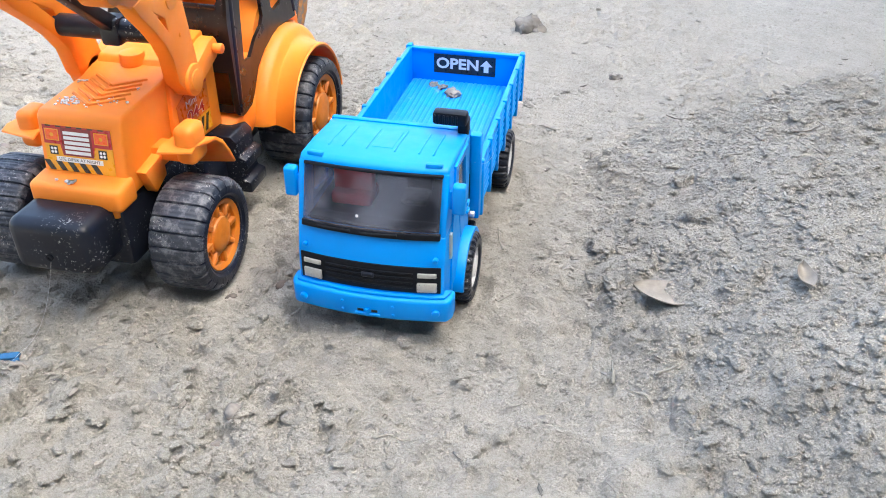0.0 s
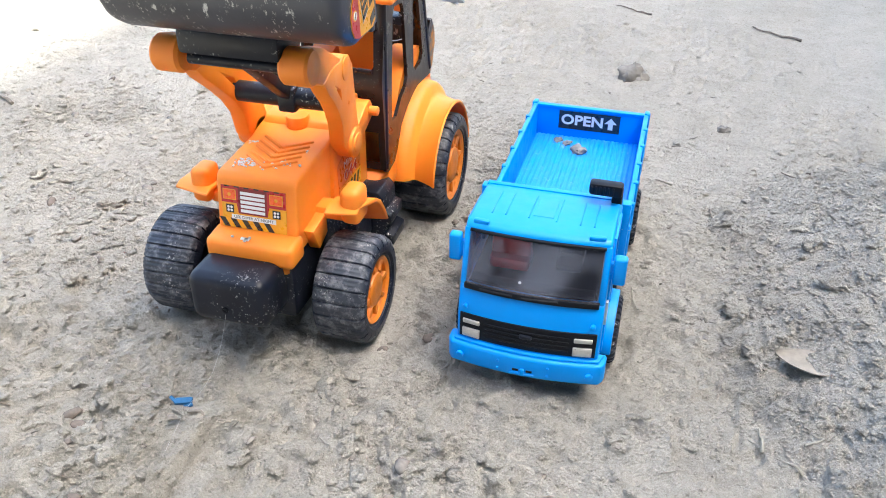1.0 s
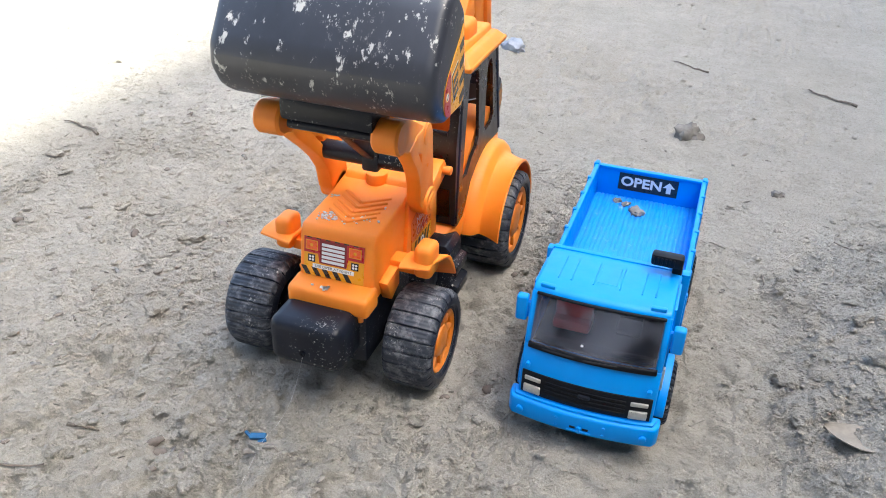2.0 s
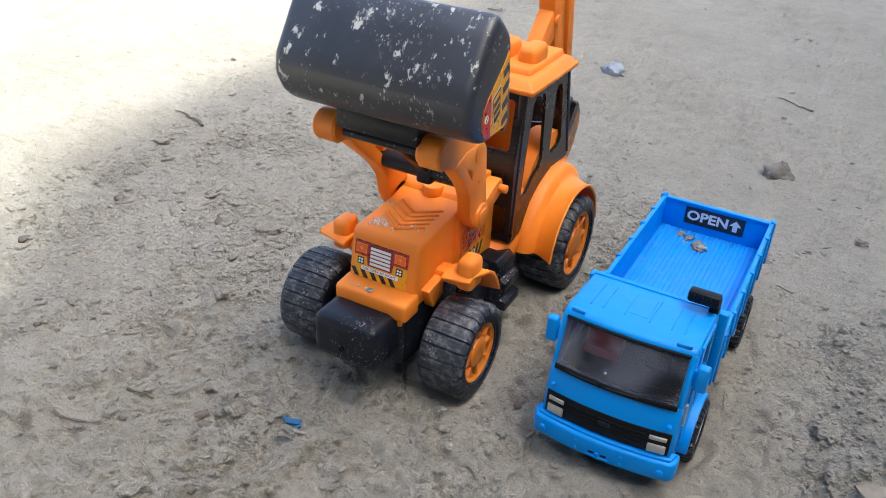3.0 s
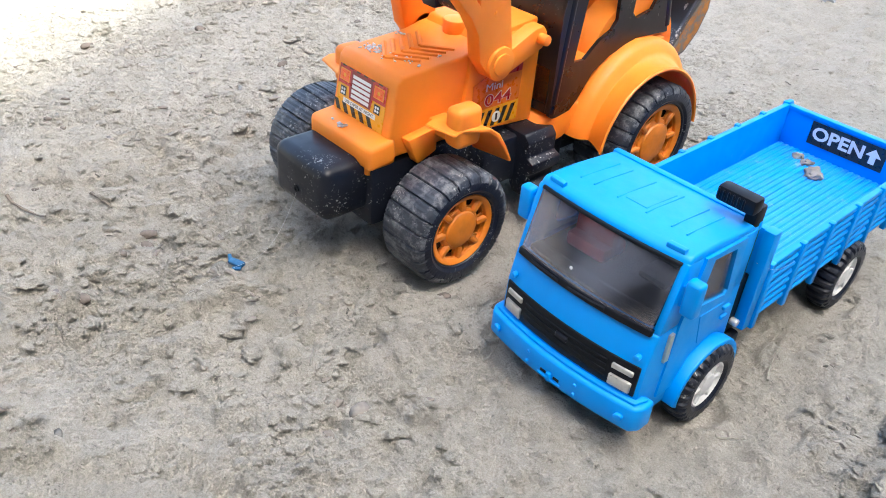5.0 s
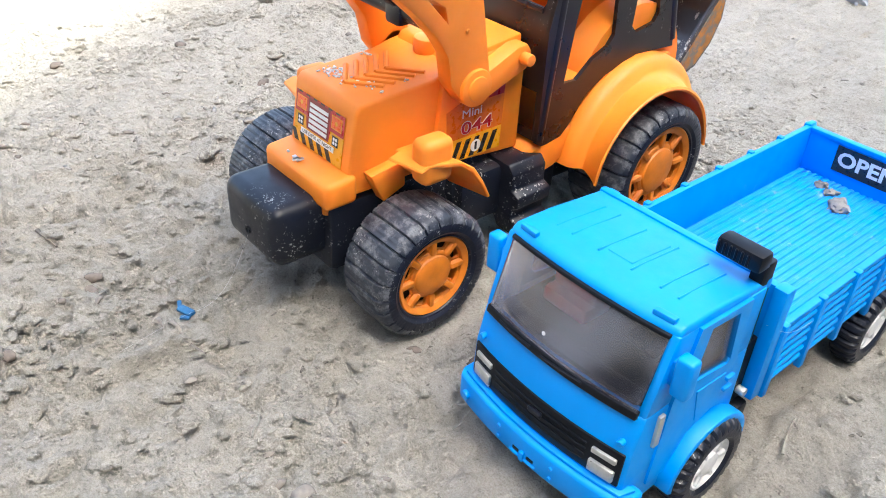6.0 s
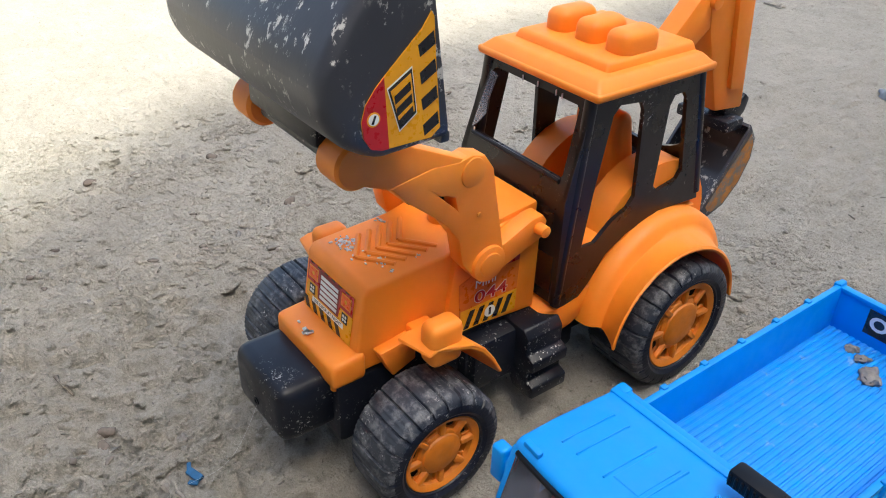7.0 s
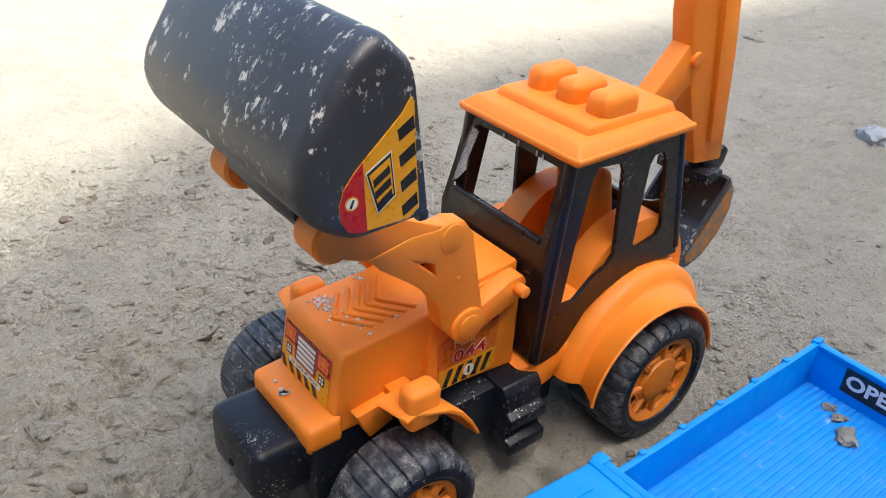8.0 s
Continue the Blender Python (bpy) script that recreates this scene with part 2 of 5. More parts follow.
def prism(outline, a0, a1, axis="x", r=0.0, seg=2, angle=30):
    """An outline in the plane across an axis (y,z / x,z / x,y), drawn out along it from a0 to a1."""
    bm = bmesh.new()
    put = PLANES[axis]
    lo = [bm.verts.new(put(a0, u, v)) for u, v in outline]
    hi = [bm.verts.new(put(a1, u, v)) for u, v in outline]
    bm.faces.new(lo)
    bm.faces.new(hi)
    for i in range(len(lo)):
        j = (i + 1) % len(lo)
        bm.faces.new((lo[i], lo[j], hi[j], hi[i]))
    bmesh.ops.recalc_face_normals(bm, faces=bm.faces[:])
    return soften(bm, r, seg, angle)


def plate(outline, holes, put0, put1):
    """A plate with holes: the same outlines at two sides, each given by a function from (u, v) to a place."""
    bm = bmesh.new()
    loops = [outline, *holes]
    for put in (put0, put1):
        edges = []
        for loop in loops:
            vs = [bm.verts.new(put(u, v)) for u, v in loop]
            edges += [bm.edges.new((vs[i], vs[(i + 1) % len(vs)])) for i in range(len(vs))]
        bmesh.ops.triangle_fill(bm, use_beauty=True, use_dissolve=False, edges=edges)
    bm.verts.ensure_lookup_table()
    count, start = sum(len(loop) for loop in loops), 0
    for loop in loops:
        k = len(loop)
        for i in range(k):
            a, b = start + i, start + (i + 1) % k
            bm.faces.new((bm.verts[a], bm.verts[b], bm.verts[count + b], bm.verts[count + a]))
        start += k
    bmesh.ops.recalc_face_normals(bm, faces=bm.faces[:])
    return bm


def lathe(profile, centre, steps=48, radius=None, axis="x", closed=True):
    """Turns a profile of (along, radius) round an axis through centre. radius(r, angle step, along) may shape it."""
    bm = bmesh.new()
    rings = []
    for k in range(steps):
        a = 2 * math.pi * k / steps
        ring = []
        for along, r in profile:
            q = radius(r, k, along) if radius else r
            u, v = q * math.cos(a), q * math.sin(a)
            p = {"x": (along, u, v), "y": (u, along, v), "z": (u, v, along)}[axis]
            ring.append(bm.verts.new(Vector(p) + Vector(centre)))
        rings.append(ring)
    n = len(profile)
    for k in range(steps):
        r0, r1 = rings[k], rings[(k + 1) % steps]
        for i in range(n if closed else n - 1):
            j = (i + 1) % n
            bm.faces.new((r0[i], r0[j], r1[j], r1[i]))
    if not closed:
        for i in (0, n - 1):
            bm.faces.new([ring[i] for ring in rings])
    bmesh.ops.recalc_face_normals(bm, faces=bm.faces[:])
    return bm


def rod(a, b, r, sides=12, bevel=0.0):
    a, b = Vector(a), Vector(b)
    bm = bmesh.new()
    bmesh.ops.create_cone(bm, cap_ends=True, segments=sides, radius1=r, radius2=r, depth=(b - a).length)
    soften(bm, bevel, 2, 50)
    m = Matrix.Translation((a + b) / 2) @ (b - a).to_track_quat("Z", "Y").to_matrix().to_4x4()
    bmesh.ops.transform(bm, matrix=m, verts=bm.verts[:])
    return bm


def joined(*parts):
    """One bmesh of several."""
    out = bmesh.new()
    for bm in parts:
        bmesh.ops.recalc_face_normals(bm, faces=bm.faces[:])
        me = bpy.data.meshes.new("join")
        bm.to_mesh(me)
        bm.free()
        out.from_mesh(me)
        bpy.data.meshes.remove(me)
    return out


def moved(bm, m):
    bmesh.ops.transform(bm, matrix=m, verts=bm.verts[:])
    return bm


def mirrored(bm, x):
    for v in bm.verts:
        v.co.x = 2 * x - v.co.x
    bmesh.ops.reverse_faces(bm, faces=bm.faces[:])
    return bm


def bowed(bm, k=4.0):
    """Bows the front of the truck's cab forward in its middle."""
    long_ = [e for e in bm.edges if abs(e.verts[0].co.x - e.verts[1].co.x) > 12]
    if long_:
        bmesh.ops.subdivide_edges(bm, edges=long_, cuts=9, use_grid_fill=True)
    for v in bm.verts:
        v.co.y -= k * min(1.0, max(0.0, (27 - v.co.y) / 25)) * max(0.0, 1 - (v.co.x / 38) ** 2)
    return bm


def circle(cy, cz, r, n=32, a0=0.0, a1=360.0):
    last = n if abs(a1 - a0) >= 360 else n - 1
    return [(cy + r * math.cos(radians(a0 + (a1 - a0) * k / last)), cz + r * math.sin(radians(a0 + (a1 - a0) * k / last))) for k in range(n)]


def writing(text, size, m, thick=0.15, width=None, bold=0.0):
    """The letters of a text as a mesh, centred, drawn in the plane of m (x along the line, y up)."""
    curve = bpy.data.curves.new("letters", "FONT")
    curve.body, curve.size, curve.align_x, curve.align_y, curve.extrude = text, size, "CENTER", "CENTER", thick
    curve.resolution_u, curve.offset = 3, bold * size
    ob = bpy.data.objects.new("letters", curve)
    scene.collection.objects.link(ob)
    me = bpy.data.meshes.new_from_object(ob.evaluated_get(bpy.context.evaluated_depsgraph_get()))
    bm = bmesh.new()
    bm.from_mesh(me)
    bpy.data.objects.remove(ob)
    bpy.data.meshes.remove(me)
    bpy.data.curves.remove(curve)
    if width:
        xs = [v.co.x for v in bm.verts]
        k = width / (max(xs) - min(xs))
        bmesh.ops.scale(bm, verts=bm.verts[:], vec=(k, 1, 1))
    return moved(bm, m)


def facing(x, y, z, right, up):
    """A plane for flat things: its place, the way along it and the way up."""
    r, u = Vector(right).normalized(), Vector(up).normalized()
    n = r.cross(u).normalized()
    u = n.cross(r)
    return Matrix(((r.x, u.x, n.x, x), (r.y, u.y, n.y, y), (r.z, u.z, n.z, z), (0, 0, 0, 1)))


def flat(outline, m, t0=0.0, t1=0.3):
    """A thin flat piece in the plane of m, from t0 to t1 above it."""
    bm = prism(outline, t0, t1, "z")
    return moved(bm, m)


def rect(x0, x1, y0, y1):
    return [(x0, y0), (x1, y0), (x1, y1), (x0, y1)]


# ---- ground ----
LATTICE = np.random.RandomState(7).rand(257, 257)


def value_noise(x, y, scale, shift=0.0):
    u, v = x / scale + shift + 1000.3, y / scale + shift * 1.7 + 1000.7
    i, j = np.floor(u).astype(int), np.floor(v).astype(int)
    fu, fv = u - i, v - j
    fu, fv = fu * fu * fu * (fu * (fu * 6 - 15) + 10), fv * fv * fv * (fv * (fv * 6 - 15) + 10)
    i, j = i % 256, j % 256
    a, b, c, d = LATTICE[i, j], LATTICE[i + 1, j], LATTICE[i, j + 1], LATTICE[i + 1, j + 1]
    return (a * (1 - fu) + b * fu) * (1 - fv) + (c * (1 - fu) + d * fu) * fv - 0.5


def smooth(v, lo, hi):
    t = np.clip((v - lo) / (hi - lo), 0, 1)
    return t * t * (3 - 2 * t)


def mound_edge(y):
    return np.interp(y, [-400, -80, -50, 0, 60, 126, 200, 280, 400, 700], [330, 182, 152, 124, 112, 103, 100, 135, 300, 600])


def ground_height(x, y):
    """The height of the sand, in millimetres."""
    x, y = np.asarray(x, float), np.asarray(y, float)
    near = smooth(np.hypot((x + 70) / 1.25, y - 90), 130, 260)
    out_ = 10 * value_noise(x, y, 420, 3.1) * near
    out_ = out_ + (1.5 + 3.5 * near) * value_noise(x, y, 120, 5.2) + (1.6 + 1.4 * near) * value_noise(x, y, 46, 1.9)
    rough = 0.55 + 0.9 * smooth(value_noise(x, y, 160, 9.3), -0.1, 0.25)
    e = x - mound_edge(y) + 26 * value_noise(x, y, 60, 2.2) + 10 * value_noise(x, y, 22, 4.4)
    heap = smooth(e, -6, 115)
    rough = (rough + 0.1 * smooth(e, -18, 10)) * (1 - 0.45 * smooth(e, 0, 40)) * (1 - 0.5 * smooth(y, 230, 330))
    lumps = value_noise(x, y, 20, 6.1)
    crust = smooth(value_noise(x, y, 15, 8.8) + 0.5 * value_noise(x, y, 7.5, 0.4), 0.06, 0.16) * smooth(value_noise(x, y, 75, 3.3), -0.12, 0.2)
    out_ = out_ + rough * (2.6 * lumps + 3.0 * crust * (0.6 + value_noise(x, y, 9, 2.7)) + 4.2 * value_noise(x, y, 8.5, 0.4) + 2.6 * value_noise(x, y, 4.3, 2.6) - 3.0 * smooth(value_noise(x, y, 12, 5.7), 0.16, 0.30) + 2.6 * smooth(value_noise(x, y, 10, 7.1), 0.12, 0.22))
    # the heap is rougher, and begins with a crumbling step
    out_ = out_ + smooth(e, -4, 14) * (2.2 * value_noise(x, y, 10, 1.4) + 1.4 * value_noise(x, y, 5, 7.7) + 3.0 * smooth(value_noise(x, y, 26, 3.9), 0.05, 0.2)) + 3.5 * smooth(e, -2, 9)
    track = np.exp(-((x - 64 - 0.08 * (y - 60)) / 7.5) ** 4) * smooth(y, 35, 60) * smooth(210 - y, 0, 60)
    out_ = out_ * (1 - 0.6 * track) + track * (0.9 * np.sin(2 * np.pi * (y + 0.8 * np.abs(x - 64)) / 6.0) - 0.8)
    far = np.clip(1 - np.hypot(x, y - 200) / 4000, 0, 1)
    out_ = out_ * far + 40 * heap * smooth(700 - y, 0, 350) * smooth(900 - x, 0, 500)
    # hollows under the wheels
    for cx, cy, rx, ry, depth in ((-100, 24, 22, 24, 1.5), (-212, 24, 22, 24, 1.5), (-100, 178, 22, 28, 1.5), (-204, 178, 22, 28, 1.5),
                                  (38, 43, 14, 16, 2.5), (-38, 43, 14, 16, 2.5), (38, 169, 14, 16, 1.0), (-38, 169, 14, 16, 1.0)):
        q = np.hypot((x - cx) / rx, (y - cy) / ry)
        w = 1 - smooth(q, 0.75, 1.25)
        out_ = out_ * (1 - w) - depth * w + 1.8 * np.exp(-((q - 1.3) / 0.18) ** 2)
    return out_


def axis_steps(core):
    """Grid lines: fine in the core, wider and wider out to the horizon."""
    lines = [core[0][0]]
    for lo, hi, step in core:
        lines += list(np.linspace(lo, hi, max(2, int(round((hi - lo) / step)) + 1))[1:])
    grow = [25 * 1.28 ** k for k in range(34)]
    tail = np.cumsum(grow)
    return np.array([core[0][0] - t for t in tail[::-1]] + lines + [core[-1][1] + t for t in tail])


def build_ground():
    xs = axis_steps([(-1150, -480, 5.0), (-480, -330, 2.3), (-330, 280, 1.5), (280, 560, 4.0)])
    ys = axis_steps([(-330, -170, 4.0), (-170, 300, 1.5), (300, 420, 2.5), (420, 800, 4.5), (800, 1500, 12.0)])
    gx, gy = np.meshgrid(xs, ys, indexing="ij")
    gz = ground_height(gx, gy)
    verts = np.stack([gx, gy, gz], -1).reshape(-1, 3) * MM
    nx, ny = len(xs), len(ys)
    i = np.arange(nx * ny).reshape(nx, ny)
    quads = np.stack([i[:-1, :-1], i[1:, :-1], i[1:, 1:], i[:-1, 1:]], -1).reshape(-1, 4)
    me = bpy.data.meshes.new("ground")
    me.vertices.add(len(verts))
    me.vertices.foreach_set("co", verts.astype(np.float32).ravel())
    me.loops.add(quads.size)
    me.loops.foreach_set("vertex_index", quads.astype(np.int32).ravel())
    me.polygons.add(len(quads))
    me.polygons.foreach_set("loop_start", np.arange(0, quads.size, 4, dtype=np.int32))
    me.polygons.foreach_set("use_smooth", np.ones(len(quads), bool))
    me.update(calc_edges=True)
    me.materials.append(SAND)
    tagged(new("ground", me), "pale grey-brown dry sand with lumps, scuffs and a low heap", "ground", kind="structure")


build_ground()


def build_light_blockers():
    """Two unseen blocks, added to shade the toys and close off part of the sky."""
    h = 5000
    k = h / math.tan(SUN_ELEVATION)
    # added out of view; its top edge is laid out to draw the sunlit boundary
    corner = [(-605 + k, 135), (-590 + k, 1200), (-640 + k, 9000), (9000 + k, 9000), (9000 + k, -9000), (5165 + k, -9000)]
    solo("shade_caster", prism(corner, -60, h, "z"), BLOCKER_GREY, k, 1000, 0, "plain dark grey unseen block added to shade the sand", "wall", kind="structure")

    # added slab behind the viewer: cuts sky light from that side
    solo("sky_blocker", prism([(-2600, -2000), (5200, -2000), (5200, -1850), (-2600, -1850)], -60, 2700, "z"), BLOCKER_GREY, 1300, -1925, 0, "plain dark grey unseen slab added behind the viewer to block sky light", "wall", kind="structure")


build_light_blockers()


# ---- wheels ----
def tyre(x0, x1, cy, cz, r, rin, lugs, depth, per=5, round_=4.0):
    """A tyre with cross lugs, from x0 to x1."""
    w = x1 - x0
    prof = [(x0, rin), (x0, r - round_), (x0 + round_ * 0.35, r - round_ * 0.35), (x0 + round_, r), (x0 + w * 0.5, r + 0.3), (x1 - round_, r), (x1 - round_ * 0.35, r - round_ * 0.35),
            (x1, r - round_), (x1, r - round_ - 4), (x1 - 1.2, r - round_ - 5.5), (x1 - 1.2, rin + 1), (x1 - 3, rin), (x0 + 3, rin)]

    def shape(q, k, along):
        outer = q > r - round_ - 1
        wave = 0.25 * math.sin(k * 1.7 + along)
        if outer and k % per == 0:
            return q - depth
        return q + (wave if outer else 0)

    return lathe(prof, (0, cy, cz), lugs * per, shape)


def dusty_tread(ob, cy, cz, r):
    """Gives the running face of a tyre its dusty material."""
    me = ob.data
    me.materials.append(TREAD)
    for p in me.polygons:
        if math.hypot(p.center.y / MM - cy, p.center.z / MM - cz) > r:
            p.material_index = 1


def loader_rim(x, cy, cz, r, side):
    """An orange wheel rim with a domed cap, eight windows and a raised lip; its outer face at x."""
    holes = []
    for k in range(8):
        a = 45 * k + 22.5
        holes.append([(q * math.cos(radians(a + d)), q * math.sin(radians(a + d))) for q, d in ((0.62 * r, -9), (0.65 * r, -13), (0.80 * r, -13), (0.83 * r, -10), (0.83 * r, 10), (0.80 * r, 13), (0.65 * r, 13), (0.62 * r, 9))])
    disc = plate(circle(0, 0, 0.95 * r, 48), holes, lambda u, v: (x - side * 4.4, cy + u, cz + v), lambda u, v: (x - side * 3.2, cy + u, cz + v))
    lip = lathe([(x - side * 7, r - 0.2), (x - side * 0.4, r), (x + side * 0.3, 0.97 * r), (x - side * 0.3, 0.90 * r), (x - side * 1.2, 0.84 * r), (x - side * 7, 0.84 * r)], (0, cy, cz), 48)
    cap = lathe([(x - side * 4, r * 0.60), (x - side * 2.4, r * 0.58), (x - side * 1.8, r * 0.53), (x - side * 1.8, r * 0.50), (x - side * 0.8, r * 0.48), (x - side * 0.2, r * 0.43), (x, r * 0.2), (x, 0.3)], (0, cy, cz), 32, closed=False)
    bars = []
    for k in range(8):
        b = box(0.52 * r, 0.90 * r, -1.5, 1.5, -3.6, -0.7, 0.9, 2)
        a = radians(45 * k)
        m = Matrix(((0, 0, side, x), (math.cos(a), -math.sin(a), 0, cy), (math.sin(a), math.cos(a), 0, cz), (0, 0, 0, 1)))
        bars.append(moved(b, m))
    return joined(disc, lip, cap, *bars)


# ---- blue tipper truck ----
TRUCK_LABEL = "bright blue plastic toy truck with open cargo bed, standing on sand"


def build_truck():
    t = thing("toy_truck", 0, 120, -3, TRUCK_LABEL, "toy truck")
    # chassis
    part("chassis", joined(box(-24, 24, 6, 232, 17, 31, 1.5), box(-30, 30, 30, 58, 10, 22, 2), box(-30, 30, 157, 183, 12, 28, 2), box(-36, 36, 62, 70, 12, 60, 1)), BLACK_TRIM, t, "black plastic underframe")
    # cab: lower body, then the frame round the windows
    lower = [(1, 16), (-1.5, 30), (-0.5, 46), (3, 60.5), (60, 60.5), (61, 28), (59, 27), (54, 36), (43, 40), (30, 36), (23, 22), (21, 16)]
    cab = part("cab_body", bowed(prism(lower, -37, 37, "x", 1.8, 3, 25)), BLUE, t)
    part("front_pillar", prism([(2.5, 60), (15.5, 60), (21.5, 89), (10.5, 90)], -37, -33.2, "x", 1.2), BLUE, cab)
    part("front_pillar", prism([(2.5, 60), (15.5, 60), (21.5, 89), (10.5, 90)], 33.2, 37, "x", 1.2), BLUE, cab)
    part("rear_wall", joined(box(-36.5, 36.5, 56.5, 60.5, 60, 86.5, 1.2), box(-37.2, -34.2, 47, 59.5, 60, 87.5, 1.0), box(34.2, 37.2, 47, 59.5, 60, 87.5, 1.0)), BLUE, cab)
    roof_line = [(11, 88), (11.5, 91.0), (14, 92.6), (30, 92.2), (56, 89.6), (61.5, 89.0), (62, 85.5), (56, 86), (14, 88)]
    part("roof", bowed(prism(roof_line, -36.6, 36.6, "x", 1.4, 3, 25)), BLUE, t)
    for x in (-26, -19, -7, 7, 19, 26):
        part("roof_rib", box(x - 0.5, x + 0.5, 23, 50, 90.9, 91.8, 0.35, 1, (-4.8, 0, 0)), BLUE, t)
    part("roof_panel", box(-5.5, 5.5, 26, 48, 90.8, 91.7, 0.4, 1, (-4.8, 0, 0)), BLUE, t)
    part("roof_lip", box(-36.8, 36.8, 58.5, 62.2, 85.5, 90.2, 1.0), BLUE, t)
    for s in (-1, 1):
        part("roof_tab", bowed(box(s * 29 - 4, s * 29 + 4, 12.5, 15.0, 91.6, 94.0, 0.6)), BLUE, t)
    # windscreen, with its dark surround
    part("windscreen", bowed(prism([(2.4, 62.5), (3.2, 62.5), (11.4, 89), (10.6, 89)], -33.6, 33.6, "x")), GLASS, t, "scratched clear plastic windscreen with painted-on hazy reflection").visible_shadow = False
    part("windscreen_strip", bowed(joined(prism([(1.1, 59.4), (2.8, 59.4), (3.8, 62.3), (1.8, 62.3)], -34.5, 34.5, "x", 0.5), rod((-4, 1.0, 61), (14, 1.4, 61.6), 0.6, 6), rod((-26, 1.2, 61), (-9, 1.0, 61.4), 0.6, 6))), BLACK_TRIM, t, "black strip with wipers")
    part("windscreen_header", bowed(prism([(9.8, 88.3), (11.4, 88.3), (11.8, 89.6), (10.2, 89.6)], -34, 34, "x", 0.3)), BLACK_TRIM, t)
    part("chip", moved(lathe([(0.0, 0.2), (0.3, 0.8), (0.6, 0.5), (0.7, 0.15)], (0, 0, 0), 9, axis="z", closed=False), facing(-5.5, -0.6, 69, (1, 0, 0), (0, 0.3, 1))), DIRT, t, "pale dried splash")
    # inside of the cab
    part("cab_floor", box(-33, 33, 6, 56, 60.6, 61.4, 0.2, 1), BLACK_TRIM, t)
    part("seat", joined(box(-26, -5, 20, 36, 61, 68, 2), box(-26, -5, 25, 32, 62, 83, 2.5), box(-23, -9, 25, 31, 80, 87, 2)), RED, t, "red plastic seat")
    part("seat", joined(box(8, 22, 26, 40, 61, 65, 2), box(8, 22, 40, 45, 62, 76, 2)), BLACK_TRIM, t)
    part("dashboard", bowed(box(-32, 32, 5, 12, 61, 64, 1.5)), BLACK_TRIM, t)
    # grille and lamps
    grille = part("grille", bowed(joined(prism([(-2.0, 31), (-0.3, 31), (0.8, 45.5), (-1.3, 45.5)], -35.5, 35.5, "x", 0.4), *[box(-22, 22, -2.1, -1.0, z, z + 0.9, 0.2, 1) for z in (33.5, 36.2, 38.9, 41.6)])), BLACK_TRIM, t, "black plastic grille")
    part("badge", bowed(box(-3.2, 3.2, -3.0, -1.4, 38.4, 41.0, 0.5, 1)), BLACK, grille)
    for s in (-1, 1):
        part("headlight", bowed(box(s * 29 - 4.8, s * 29 + 4.8, -2.9, -1.2, 32.0, 37.2, 0.5)), SILVER, t, "silver rectangular lamp")
        part("indicator_light", bowed(box(s * 29 - 4.6, s * 29 + 4.6, -2.5, -0.9, 40.2, 42.6, 0.4)), SILVER, t, "small silver lamp")
        part("screw", bowed(rod((s * 32.8, -1.6, 49.5), (s * 32.8, 1.2, 49.5), 1.3, 12, 0.3)), BLUE, t)
    # bumper
    bumper_line = [(-41.5, 6), (-41.5, -1.5), (-39, -5.5), (39, -5.5), (41.5, -1.5), (41.5, 6), (36, 6), (35, 1), (-35, 1), (-36, 6)]
    bumper = part("bumper", bowed(prism(bumper_line, 15.6, 28.4, "z", 1.6, 3, 25)), BLUE, t)
    part("bumper_ledge", bowed(prism([(-40, 3), (-38, -3.6), (38, -3.6), (40, 3)], 28.2, 30.0, "z", 0.6)), BLUE, bumper)
    for s in (-1, 1):
        part("bumper_slot", bowed(box(s * 3.6 - 1.6, s * 3.6 + 1.6, -5.75, -5.0, 19.4, 20.9, 0.2, 1)), BLACK_TRIM, bumper)
    part("tow_bar", bowed(joined(box(-1.1, 1.1, -6.7, -5.2, 17.4, 21.6, 0.4), box(-6.4, 6.4, -6.2, -5.2, 17.6, 18.8, 0.3, 1))), BLUE, bumper)
    for s in (-1, 1):
        part("bolt", bowed(rod((s * 34, -7.0, 21.5), (s * 34, -5.0, 21.5), 2.0, 14, 0.5)), BLUE, bumper)
        for z in (19, 24):
            part("rivet", bowed(rod((s * 13, -6.2, z), (s * 13, -5.2, z), 0.8, 8, 0.2)), BLUE, bumper)
    # mirrors
    for s in (-1, 1):
        part("side_mirror", joined(box(s * 41.5 - 3.2, s * 41.5 + 3.2, 8, 13.5, 70, 85.5, 1.4, 3), box(s * 37.5 - 2.5, s * 37.5 + 2.5, 9.5, 12.5, 72, 82, 0.8)), BLUE, t)
    # doors with windows
    for s in (-1, 1):
        def at(d):
            return lambda u, v: (s * d, u, v)
        outline = [(15, 61), (21, 89.0), (50, 87.2), (52, 50), (50, 40), (43, 41.4), (30, 37.5), (22, 24), (12, 24)]
        window = [(26.5, 64), (24.5, 67), (27.5, 86.0), (43.5, 84.5), (46.5, 63), (45, 61.5)]
        door = part("door", plate(outline, [window], at(36.2), at(37.9)), BLUE, t)
        part("window", plate([(25, 62.5), (26.5, 87), (45, 86), (47.5, 61)], [], at(36.4), at(36.9)), GLASS, door, "tinted clear plastic window").visible_shadow = False
        part("door_handle", box(s * 38.4 - 0.9, s * 38.4 + 0.9, 47, 51.5, 52.5, 54.3, 0.4), BLUE, door)
        part("door_handle", box(s * 38.4 - 0.9, s * 38.4 + 0.9, 47, 51.5, 47.5, 49.3, 0.4), BLUE, door)
        part("door_panel", plate([(29, 58), (46, 57), (46, 44), (33, 42)], [], at(37.4), at(38.3)), BLUE, door)
